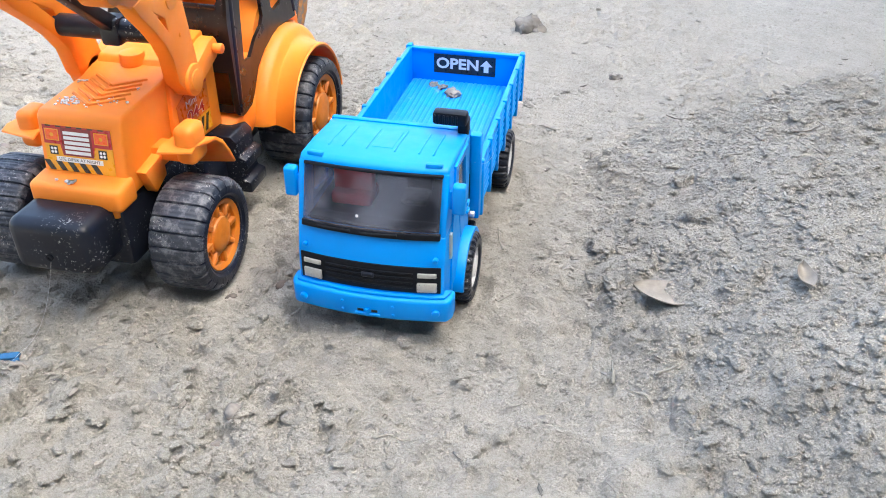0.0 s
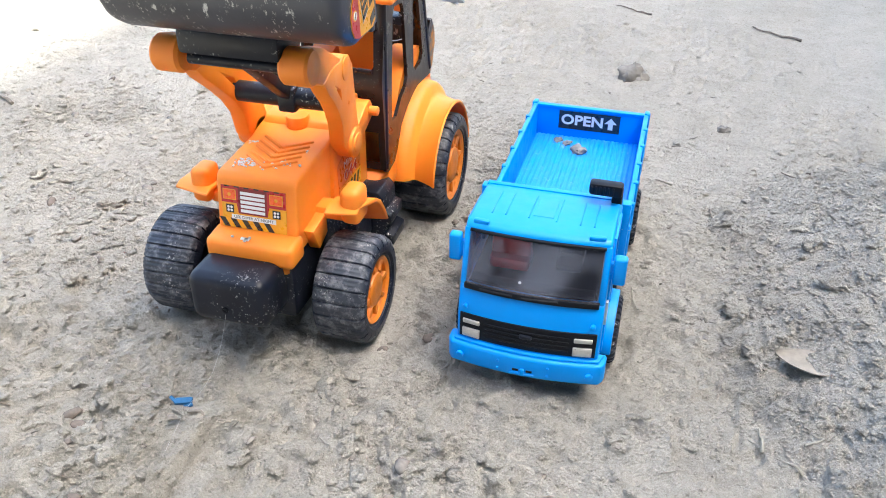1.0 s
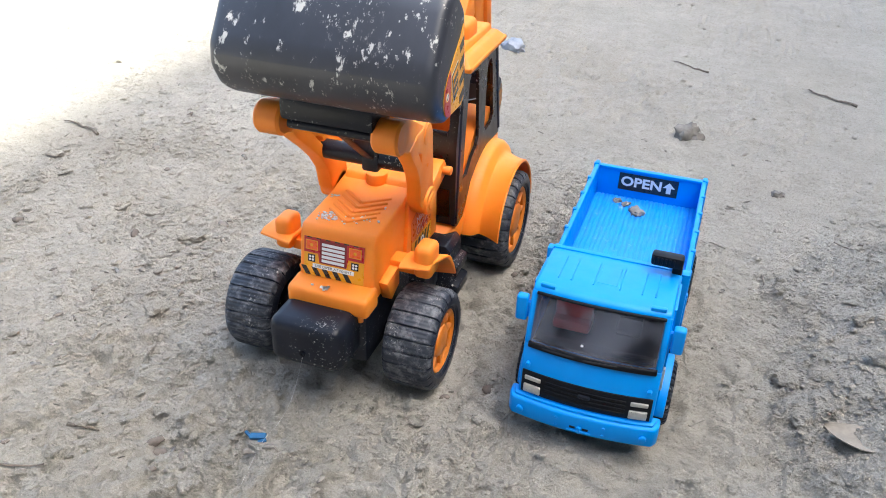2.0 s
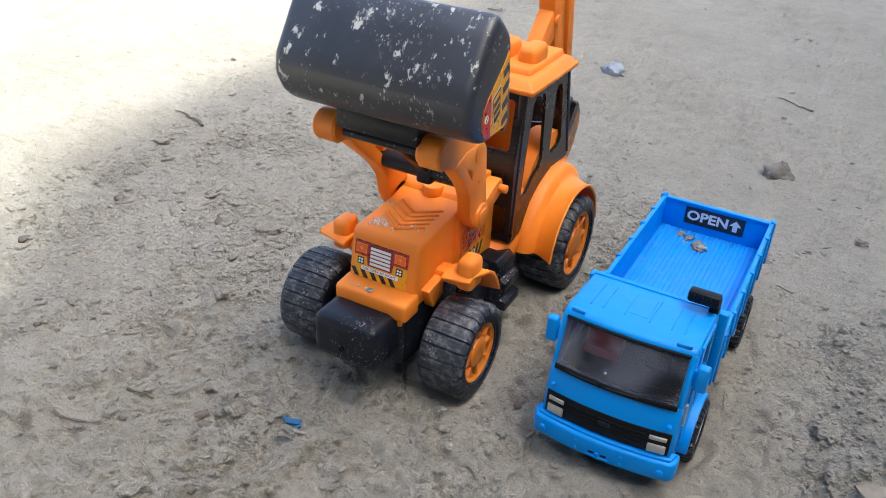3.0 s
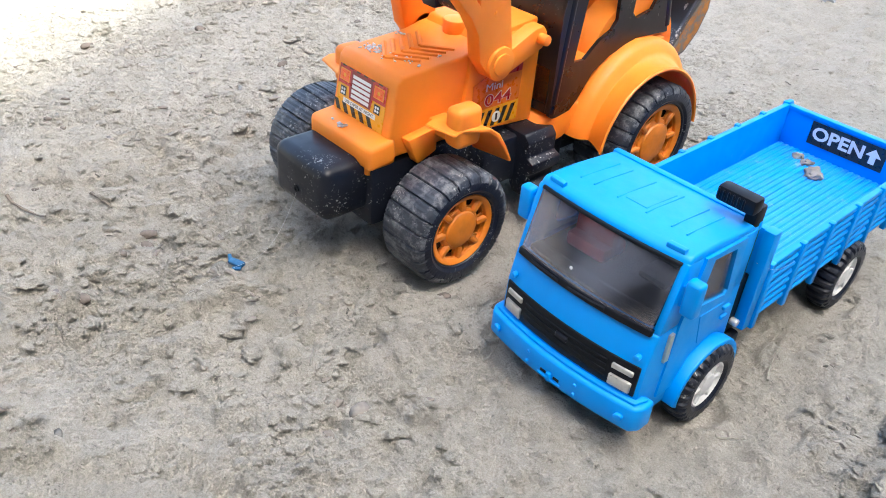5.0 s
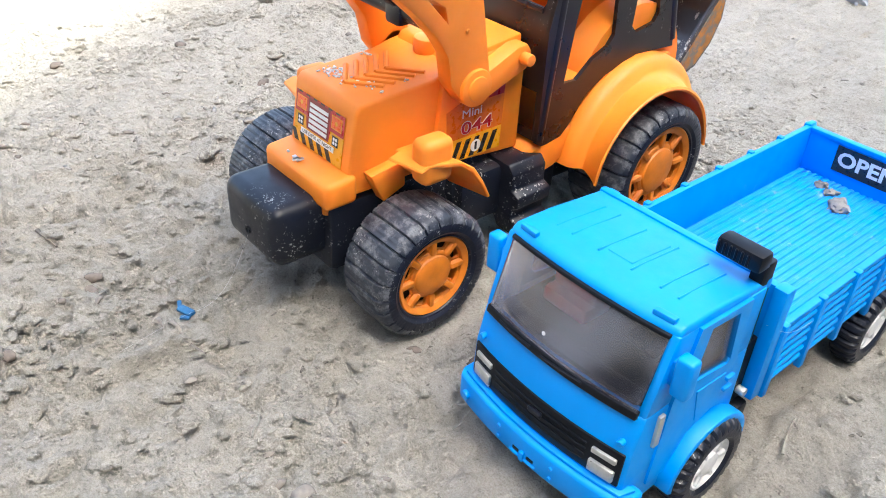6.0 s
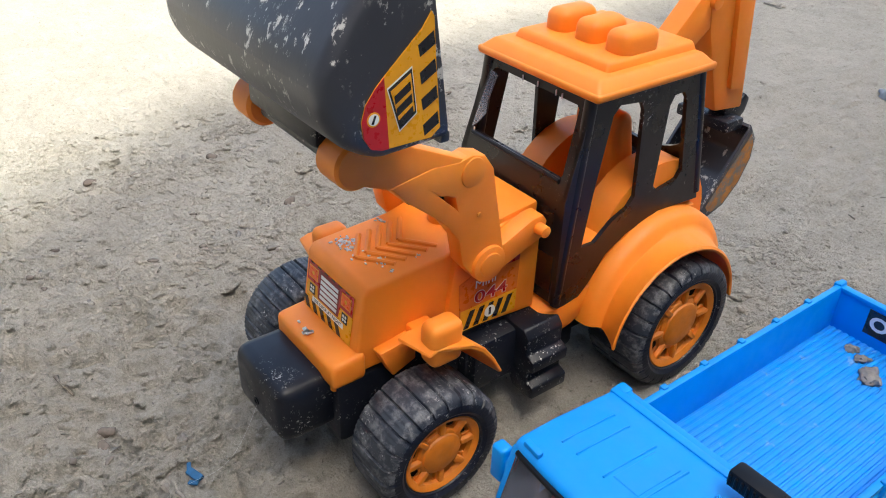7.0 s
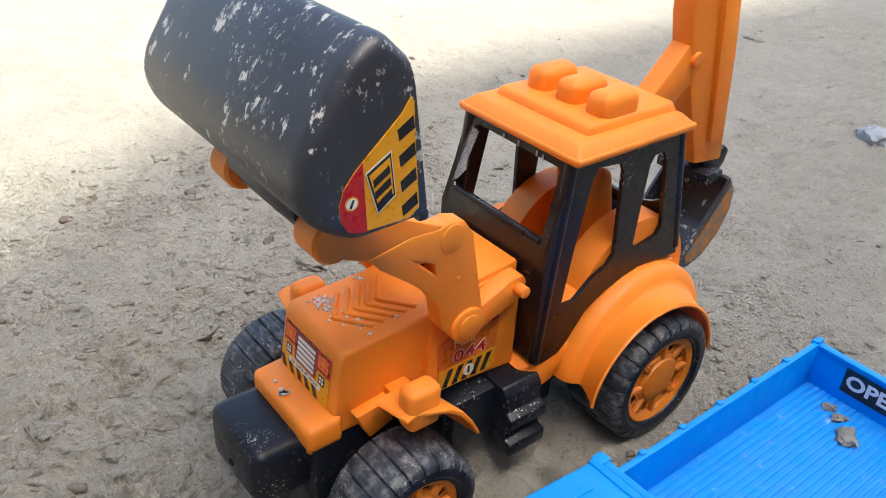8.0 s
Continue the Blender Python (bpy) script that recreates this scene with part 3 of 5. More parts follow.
        part("corner_lamp", box(s * 37.6 - 0.7, s * 37.6 + 0.7, 9.5, 12.5, 44, 58, 0.3), SILVER, t, "small silver and red corner lamp")
        # wheel arch
        arch = [(44 + 23.5 * math.cos(radians(a)), 17 + 21 * math.sin(radians(a))) for a in range(-12, 193, 15)]
        inner = [(44 + 20.2 * math.cos(radians(a)), 17 + 17.8 * math.sin(radians(a))) for a in range(192, -13, -15)]
        xs = sorted((s * 33, s * 42.5))
        part("wheel_arch", prism(arch + inner, xs[0], xs[1], "x", 0.8), BLUE, t)
    # black air intake behind the cab
    part("air_intake", joined(box(19, 36.5, 50.5, 58, 95, 102, 1.6), box(31, 36.5, 55, 62.5, 60, 97, 1.2), *[box(20 + 2.2 * k, 21 + 2.2 * k, 49.9, 51.2, 96.2, 100.8, 0.3, 1) for k in range(6)]), BLACK_TRIM, t, "black plastic air intake")
    part("side_step", box(33, 40, 61, 69, 14, 31, 1.5), BLACK_TRIM, t)
    part("screw", rod((36, 64.5, 37), (39.5, 64.5, 37), 1.8, 10, 0.4), SILVER, t)
    # cargo bed
    bed = part("bed_floor", box(-38.5, 38.5, 71.5, 236, 37, 41.2, 0.6), BLUE_BED, t)
    for k in range(22):
        x = -35.7 + 3.4 * k
        part("floor_rib", box(x - 1.25, x + 1.25, 72.5, 234, 40.8, 41.75, 0.4, 1), BLUE_BED, bed)
    part("headboard", joined(box(-40, 40, 68, 71.5, 33, 83, 0.8), box(-41.5, -36, 66.5, 72.5, 33, 83.5, 0.8), box(36, 41.5, 66.5, 72.5, 33, 83.5, 0.8)), BLUE, t)
    for s in (-1, 1):
        xs = sorted((s * 38.2, s * 40.2))
        wall = part("bed_side", box(xs[0], xs[1], 71, 238, 34, 64.5, 0.6), BLUE, t)
        part("top_rail", box(s * 39.9 - 1.6, s * 39.9 + 1.6, 70.8, 238.6, 62.6, 65.4, 0.7), BLUE, wall)
        for k in range(6):
            z = 36.5 + 4.4 * k
            q = sorted((s * 39.8, s * 41.4))
            part("slat", box(q[0], q[1], 72.6, 237, z, z + 2.4, 0.6, 1), BLUE, wall)
        for k in range(7):
            y = 74.5 + 26.6 * k
            q = sorted((s * 39.6, s * 42.6))
            part("stake", box(q[0], q[1], y - 1.7, y + 1.7, 31.5, 66.3, 0.7), BLUE, wall)
    gate = part("tailgate", joined(box(-38.6, 38.6, 233.6, 236.4, 34, 64.6, 0.6), box(-42, -38.6, 232.6, 238.6, 33, 66.6, 0.9), box(38.6, 42, 232.6, 238.6, 33, 66.6, 0.9), box(-39, 39, 232.9, 237.2, 62.4, 65.0, 0.6)), BLUE, t)
    part("hinge", box(-40, -36, 236, 240, 58, 62, 0.8), BLUE, gate)
    part("hinge", box(36, 40, 236, 240, 58, 62, 0.8), BLUE, gate)
    part("tail_skirt", box(-37, 37, 234, 239.5, 24, 35, 1.5), BLACK_TRIM, t)
    face = facing(0, 233.5, 54.6, (1, 0, 0), (0, 0, 1))
    sign = part("sign_plate", flat(rect(-22.2, 22.2, -6.9, 6.9), face, 0.0, 0.35), STICKER_BLACK, gate, "black sign reading OPEN with an upward arrow")
    part("lettering", writing("OPEN", 10.6, face @ pose(-5.0, 0.1, 0.42), 0.12, 30.5, 0.03), STICKER_WHITE, sign)
    part("arrow", flat([(13.9, -4.2), (17.3, -4.2), (17.3, 0.3), (20.0, 0.3), (15.6, 4.8), (11.2, 0.3), (13.9, 0.3)], face, 0.36, 0.6), STICKER_WHITE, sign)
    # wheels
    for cy, cz in ((44, 16.5), (169, 18)):
        for s in (-1, 1):
            body = tyre(0, 12, 0, 0, 19.5, 11.5, 28, 1.3, 4, 2.5)
            if s < 0:
                mirrored(body, 0)
            wheel = part("tyre", moved(body, Matrix.Translation((s * 33, cy, cz))), TYRE, t, "dusty black rubber tyre")
            x = s * 43.6
            hub = lathe([(x - s * 6, 11.8), (x, 11.8), (x + s * 0.4, 10.6), (x - s * 1.4, 9.4), (x - s * 2.0, 6.5), (x + s * 0.3, 5.0), (x + s * 0.8, 2.5), (x + s * 0.9, 0.3)], (0, cy, cz), 32, closed=False)
            spokes = [rod((x - s * 0.9, cy + 4.5 * math.cos(radians(a)), cz + 4.5 * math.sin(radians(a))), (x - s * 0.7, cy + 10 * math.cos(radians(a)), cz + 10 * math.sin(radians(a))), 1.1, 6) for a in range(0, 360, 60)]
            part("rim", joined(hub, *spokes), WHITE_RIM, wheel, "dusty white plastic rim")
        part("axle", rod((-33, cy, cz), (33, cy, cz), 2.5, 10), BLACK_TRIM, t)
    return t


build_truck()


# ---- orange backhoe loader ----
CX = -150.0


def build_loader():
    t = thing("toy_loader", CX, 110, 0, "dusty orange and black plastic toy backhoe loader with raised bucket", "toy loader")

    def both(make, name, mat, parent, label=""):
        part(name, make(), mat, parent, label)
        part(name, mirrored(make(), CX), mat, parent, label)

    # black underframe
    part("underframe", joined(box(-173, -127, -6, 205, 24, 58, 3), box(-166, -134, 8, 40, 18, 40, 3), box(-178, -122, 60, 130, 26, 52, 3)), BLACK, t, "black plastic underframe")
    nose = box(-177, -131.5, -31, 6, 31.5, 61.5, 6.5, 4)
    part("front_weight", nose, BLACK, t, "scuffed black plastic nose block")
    part("mould_seam", joined(rod((-131.6, -1.0, 38), (-131.6, -0.6, 55), 0.3, 6)), DIRT, t, "pale moulding seam")
    part("weight_hole", lathe([(-31.6, 1.9), (-30.6, 1.9), (-30.6, 1.1), (-31.6, 1.1)], (-155, 0, 42.5), 16, axis="y"), BLACK_TRIM, t)
    # bonnet
    hood_line = [(3.5, 66), (8.6, 98.6), (11.2, 101.6), (50, 103.6), (60, 106), (96, 111), (98, 60), (3, 60)]
    hood = part("bonnet", prism(hood_line, -173.5, -127, "x", 1.5, 3, 24), ORANGE, t)
    part("front_ledge", prism([(-9, 57.5), (-9, 70), (8, 71.5), (8, 57.5)], -175.5, -125, "x", 2.8, 3), ORANGE, t)
    for x in (-131, -169):
        part("ledge_pin", rod((x, -5, 53.5), (x, -5, 59), 2.2, 10, 0.6), ORANGE, t)
    # raised chevrons on the bonnet
    for k in range(5):
        y = 19 + 5.6 * k
        for s in (-1, 1):
            a, b = Vector((CX, y, 101.6 + 0.05 * (y - 11))), Vector((CX + s * 14.5, y + 10.5, 101.6 + 0.05 * (y - 0.5)))
            part("chevron", rod(a + Vector((0, 0, 0.1)), b + Vector((0, 0, 0.1)), 1.25, 8), ORANGE, hood)
    part("bonnet_knob", joined(rod((CX - 1, 66, 104), (CX - 1, 66, 113), 6.8, 20, 1.2)), ORANGE, t)
    # body behind the bonnet
    part("side_panel", prism([(54, 61), (50, 70), (54, 103), (104, 107), (104, 56), (92, 57)], -175.5, -124.6, "x", 1.0), ORANGE, t)
    sill = [(98, 53), (99, 49.5), (104, 45), (112, 43.5), (120, 45), (128, 49), (136, 58), (190, 62), (205, 60), (205, 88), (150, 88), (136, 66), (108, 60)]
    sill_body = prism(sill, -187.5, -112.5, "x", 1.5, 2)
    for v in sill_body.verts:
        v.co.x = CX + (v.co.x - CX) * (0.70 + 0.30 * float(smooth(v.co.y, 96, 106)))
    part("sill", sill_body, ORANGE, t)
    # front mudguards
    def guard(cut, hx):
        prof = [(21, 79.8), (26, 81.5), (39, 80.5), (46, 75.5), (52, 67), (57, 57.5), (55.6, 56.8), (50.5, 65.5), (44.5, 73.5), (38, 78.5), (26, 79.6), (21, 78.4)]
        skin = prism(prof, -117.5, -95, "x", 0.5, 1)
        hump = box(hx - 5.75, hx + 5.75, 24, 40.5, 70, 91.0, 3.8, 4)
        for v in skin.verts:
            if v.co.x > -100 and v.co.y < 30:
                v.co.x -= cut
            v.co.y += 0.22 * (v.co.x + 104)
        return joined(skin, hump)

    part("front_mudguard", guard(4.5, -105.25), ORANGE, t)
    part("front_mudguard", mirrored(guard(0.0, -109.5), CX - 2.5), ORANGE, t)
    both(lambda: joined(prism([(12, 70.5), (31, 73), (31, 60), (19, 55.5)], -128, -121.5, "x", 0.8), box(-128, -108, 29, 41, 69, 76.5, 1.5)), "mudguard_bracket", ORANGE, t)
    # rear mudguards: a rounded hood that runs out into a lower, flaring flange
    def rear_guard():
        prof = [(-124, 51.5), (-112, 52.2), (-107.5, 51.6), (-104.8, 49.6), (-103.2, 46.4), (-102, 45.0), (-100, 44.6), (-95, 44.9), (-90, 45.8), (-87, 47.2), (-86, 46.4), (-86.6, 45.0), (-92, 43.6), (-100, 42.6), (-108, 43.0), (-124, 43.0)]
        bm, rings = bmesh.new(), []
        for k in range(37):
            a = radians(6 + 169.0 * k / 36)
            ring = []
            for x, r in prof:
                out_ = max(0.0, x + 104)
                y = 177.5 - 0.42 * out_ + r * math.cos(a) * (1.02 if a > math.pi / 2 else 1.0)
                z = 40.5 - 0.35 * out_ * (0.5 + 0.5 * math.cos(a)) + r * math.sin(a)
                ring.append(bm.verts.new((x, y, z)))
            rings.append(ring)
        n = len(prof)
        for q0, q1 in zip(rings, rings[1:]):
            for i in range(n):
                bm.faces.new((q0[i], q0[(i + 1) % n], q1[(i + 1) % n], q1[i]))
        bm.faces.new(rings[0])
        bm.faces.new(rings[-1])
        bmesh.ops.recalc_face_normals(bm, faces=bm.faces[:])
        return bm

    both(rear_guard, "rear_mudguard", ORANGE, t)
    # cab shell
    part_side(t)
    # loader arms: a plate with a slot up from the pivot, a flat link forward and a round boss at the tip
    def arm(side):
        low = [(74.5, 102), (72.5, 95.5), (66, 92), (59, 94), (51, 104), (47.5, 118), (40, 128), (29, 138.5), (14, 151), (8, 158), (30, 158.5), (44, 156), (51, 157), (58, 154.8), (62.8, 148)]
        slot = [(31, 147.5), (42.5, 141), (44.5, 134.5)]
        high = [(52, 156.5), (46, 157), (11, 175.2), (-2, 179.5), (-10, 178), (-13, 171), (-8, 164.5), (2, 160), (36, 143.5), (50, 141)]
        x0 = -126.0 if side > 0 else -174.0
        tip = 12.0 if side > 0 else 0.0
        lower = soften(plate(low, [slot], lambda u, v: (0, u, v), lambda u, v: (9.2, u, v)), 0.9, 2, 40)
        bm = joined(lower, prism(high, 0.5, 8.6, "x", 1.2), rod((0, 65, 100.5), (11.4, 65, 100.5), 8.8, 28, 0.9), rod((9, 65, 100.5), (12.4, 65, 100.5), 5.8, 24, 0.5),
                    rod((8, 51.5, 149.5), (9.9, 51.5, 149.5), 6.4, 24, 0.6), rod((8, 57, 128), (9.9, 57, 128), 1.2, 10, 0.3),
                    lathe([(-5, 0.2), (-5, 7.6), (-3.5, 8.9), (8.2, 8.9), (9.6, 7.9), (9.6, 0.2)], (0, -6, 171.3), 36))
        for v in bm.verts:
            v.co.x = x0 + side * (v.co.x + tip * float(smooth(60 - v.co.y, 0, 70)) * 0.75 + tip * 0.25 * float(smooth(v.co.z, 100, 150)))
        if side < 0:
            bmesh.ops.reverse_faces(bm, faces=bm.faces[:])
        return bm

    part("loader_arm", arm(1), ORANGE, t)
    part("loader_arm", arm(-1), ORANGE, t)
    part("cross_rod", rod((-176, 46, 132.5), (-122, 46, 132.5), 5.8, 20), BLACK, t)
    part("lift_link", joined(box(-149, -138.5, 39, 52, 125.5, 139.5, 2), prism([(-6, 175), (0, 166), (44, 130), (49, 137)], -147.5, -140.5, "x", 1.2)), BLACK, t)
    both(lambda: joined(prism([(67, 102), (92, 112.5), (98, 113), (101, 109), (99, 101), (74, 92)], -127, -118, "x", 1.1), rod((-119, 95.5, 107), (-112.5, 95.5, 107), 2.9, 14, 0.8)), "arm_bracket", ORANGE, t)
    part("cowl", prism([(62, 104), (66, 110), (104, 114), (104, 100)], -172, -128, "x", 1.5), ORANGE, t)
    # wheels
    for s in (-1, 1):
        for cy, cz, r, rin, w0, w1, lugs in ((24, 30.5, 31, 19.5, 31, 61.5, 24), (178, 34.5, 36.5, 25, 28, 65, 26)):
            if s < 0:
                w0, w1 = (42, 73.5) if cy < 100 else (30, 66)
            body = tyre(w0, w1, 0, 0, r, rin, lugs, 1.4, 12, 4.0)
            if s < 0:
                mirrored(body, 0)
            wheel = part("tyre", moved(body, Matrix.Translation((CX, cy, cz))), TYRE, t, "dusty black ribbed plastic tyre")
            dusty_tread(wheel, cy - ORIGIN[t.name].y, cz - ORIGIN[t.name].z, r - 3.0)
            part("rim", loader_rim(CX + s * (w1 - 2.0), cy, cz, rin + 0.6, s), ORANGE_RIM, wheel, "orange plastic rim with eight openings")
            part("wheel_disc", lathe([(CX + s * (w1 - 11), rin + 1), (CX + s * (w1 - 9.5), 0.4)], (0, cy, cz), 32, closed=False), BLACK_TRIM, wheel)
    for cy, cz in ((24, 30.5), (178, 34.5)):
        part("axle", rod((CX - 46, cy, cz), (CX + 40, cy, cz), 6, 14), BLACK, t)
    # steps
    def step():
        line = [(-128, 56), (-112, 56), (-108.5, 52), (-108.5, 43), (-103.5, 41), (-103.5, 35), (-107.5, 33), (-107.5, 28), (-102.5, 26), (-102.5, 19), (-117, 19), (-128, 38)]
        return joined(prism(line, 87, 110, "y", 1.1, 2), box(-130, -117, 62, 128, 26, 54, 3))

    both(step, "step", BLACK, t)
    return t


def part_side(t):
    """The loader's cab: two sides, front and back with their openings, the roof, the seat."""
    side = [(105, 62), (108, 60), (112, 60), (122, 61.5), (128, 67), (138, 80), (151, 87), (174, 93), (205, 91), (191, 163), (118, 166), (106, 118)]
    door = [(120, 90), (124, 118), (131, 154), (135, 158), (149, 156.5), (151.5, 152), (154, 107), (150, 102), (140, 98), (129, 89.5)]
    rear = [(170, 150), (172.5, 154.5), (179, 155), (182, 151), (188, 112), (185, 107.5), (171, 105), (167, 109)]
    shell = None
    for s in (-1, 1):
        def lean(d):
            return lambda u, v: (CX + s * (d - 0.022 * (v - 100)), u, v)
        shell = part("cab_side", plate(side, [door, rear], lean(34.8), lean(37.0)), BLACK_CAB, t, "black plastic cab side with two openings")
        for u0, v0, u1, v1 in ((107.5, 63, 118, 164), (204, 95, 191, 162)):
            p, q = lean(35.0)(u0, v0), lean(35.0)(u1, v1)
            part("cab_post", rod(p, q, 3.0, 14), BLACK_CAB, shell)
    front = [(-39, 62), (36.5, 62), (36.2, 118), (35, 164.5), (-34, 164.5), (-38, 118)]
    opening = [(-33, 129), (-28.5, 158.5), (-27, 160), (27.5, 159.5), (29, 158), (30.5, 129), (29, 126.5), (-31.5, 127.5)]

    def slope(off):
        return lambda u, v: (CX + u, off + (106 if v < 118 else 106 + 0.25 * (v - 118)), v)

    part("cab_front", plate(front, [opening], slope(0.0), slope(2.4)), BLACK_CAB, t, "black plastic cab front with windscreen opening")
    part("torn_film", plate([(-33.5, 129), (-29.5, 158), (-24.5, 157), (-25.5, 150), (-27, 144), (-26, 138), (-30, 132)], [], slope(-0.6), slope(-0.3)), GLASS, t, "torn scrap of clear plastic film").visible_shadow = False
    for u, v in ((-8, 160.5), (2, 160.8), (14, 160.6), (18, 160.2), (-31, 128.2)):
        y_ = slope(-0.6)(u, v)[1]
        part("flash_mark", box(CX + u - 0.35, CX + u + 0.35, y_ - 0.4, y_ + 0.4, v - 1.2, v + 1.6, 0.2, 1), DIRT, t, "pale moulding mark")
    part("cab_front_sill", rod((CX - 32, 108.0, 126.8), (CX + 30, 107.8, 125.8), 1.3, 8), BLACK_CAB, t)
    back = [(-35.5, 92), (35.5, 92), (34.5, 163), (-34.5, 163)]
    gap = [(-29, 126)] + [(29 * math.cos(radians(a)), 126 - 14 * math.sin(radians(a))) for a in range(165, 14, -15)] + [(29, 126), (27, 157), (-27, 157)]

    def rake(off):
        return lambda u, v: (CX + u, off + 205 - 0.2 * (v - 93), v)

    part("cab_back", plate(back, [gap], rake(-2.4), rake(0.0)), BLACK_CAB, t, "black plastic cab back with opening")
    # roof: flared slab, raised step and three lamps
    def slab(x, y0, y1, z0, z1, inset, r):
        bm = bmesh.new()
        c = CX + 2.5
        lo = [bm.verts.new(p) for p in ((c - x, y0, z0), (c + x, y0, z0), (c + x, y1, z0), (c - x, y1, z0))]
        hi = [bm.verts.new(p) for p in ((c - x + inset, y0 + inset, z1), (c + x - inset, y0 + inset, z1), (c + x - inset, y1 - inset, z1), (c - x + inset, y1 - inset, z1))]
        bm.faces.new(lo)
        bm.faces.new(hi)
        for i in range(4):
            bm.faces.new((lo[i], lo[(i + 1) % 4], hi[(i + 1) % 4], hi[i]))
        bmesh.ops.recalc_face_normals(bm, faces=bm.faces[:])
        return soften(bm, r, 3, 20)

    roof = part("roof", joined(slab(39.5, 112.5, 191, 165, 169, -0.6, 1.6), slab(39.7, 112.3, 191.2, 168, 173.4, 5.5, 1.6)), ORANGE, t)
    part("roof_step", slab(31, 126, 187, 172, 177.4, 2.2, 1.8), ORANGE, roof)
    for x in (-19, 0, 19):
        part("roof_lamp", box(CX + 4.5 + x - 7, CX + 4.5 + x + 7, 138.5, 163, 172, 187.5, 5.0, 5), ORANGE, roof)
    # seat and floor
    part("seat", joined(box(CX - 20, CX + 20, 128, 176, 70, 90, 6, 3), prism([(168, 84), (160, 132), (164, 140), (172, 138), (184, 84)], CX - 15, CX + 15, "x", 5, 4)), ORANGE, t)
    part("cab_floor", box(CX - 34.5, CX + 34.5, 106, 198, 66, 89, 1.5), ORANGE, t)
    part("wheel_box", joined(lathe([(CX + 18, 2), (CX + 18, 40), (CX + 34, 40), (CX + 34, 2)], (0, 176, 78), 32), lathe([(CX - 34, 2), (CX - 34, 40), (CX - 18, 40), (CX - 18, 2)], (0, 176, 78), 32)), ORANGE, t)



def shell(outline, open_edge, x0, x1, r, thick):
    """A scoop: an outline drawn out along x, rounded, open at one of its sides, with thin walls."""
    bm = prism(outline, x0, x1, "x")
    a, b = outline[open_edge], outline[(open_edge + 1) % len(outline)]

    def on_opening(v):
        (ay, az), (by, bz) = a, b
        return abs((v.co.y - ay) * (bz - az) - (v.co.z - az) * (by - ay)) < 1e-3

    soften(bm, r, 4, 12, lambda e: not all(on_opening(v) for v in e.verts))
    gone = [f for f in bm.faces if all(on_opening(v) for v in f.verts)]
    bmesh.ops.delete(bm, geom=gone, context="FACES_ONLY")
    bmesh.ops.recalc_face_normals(bm, faces=bm.faces[:])
    bmesh.ops.solidify(bm, geom=bm.faces[:], thickness=thick)
    return bm


def stripes(m, x0, x1, y0, y1, count, lean, t0, t1, duty=0.5):
    step = (x1 - x0) / count
    return joined(*[flat([(x0 + step * k, y0), (x0 + step * (k + duty), y0), (x0 + step * (k + duty) + lean, y1), (x0 + step * k + lean, y1)], m, t0, t1) for k in range(count)])


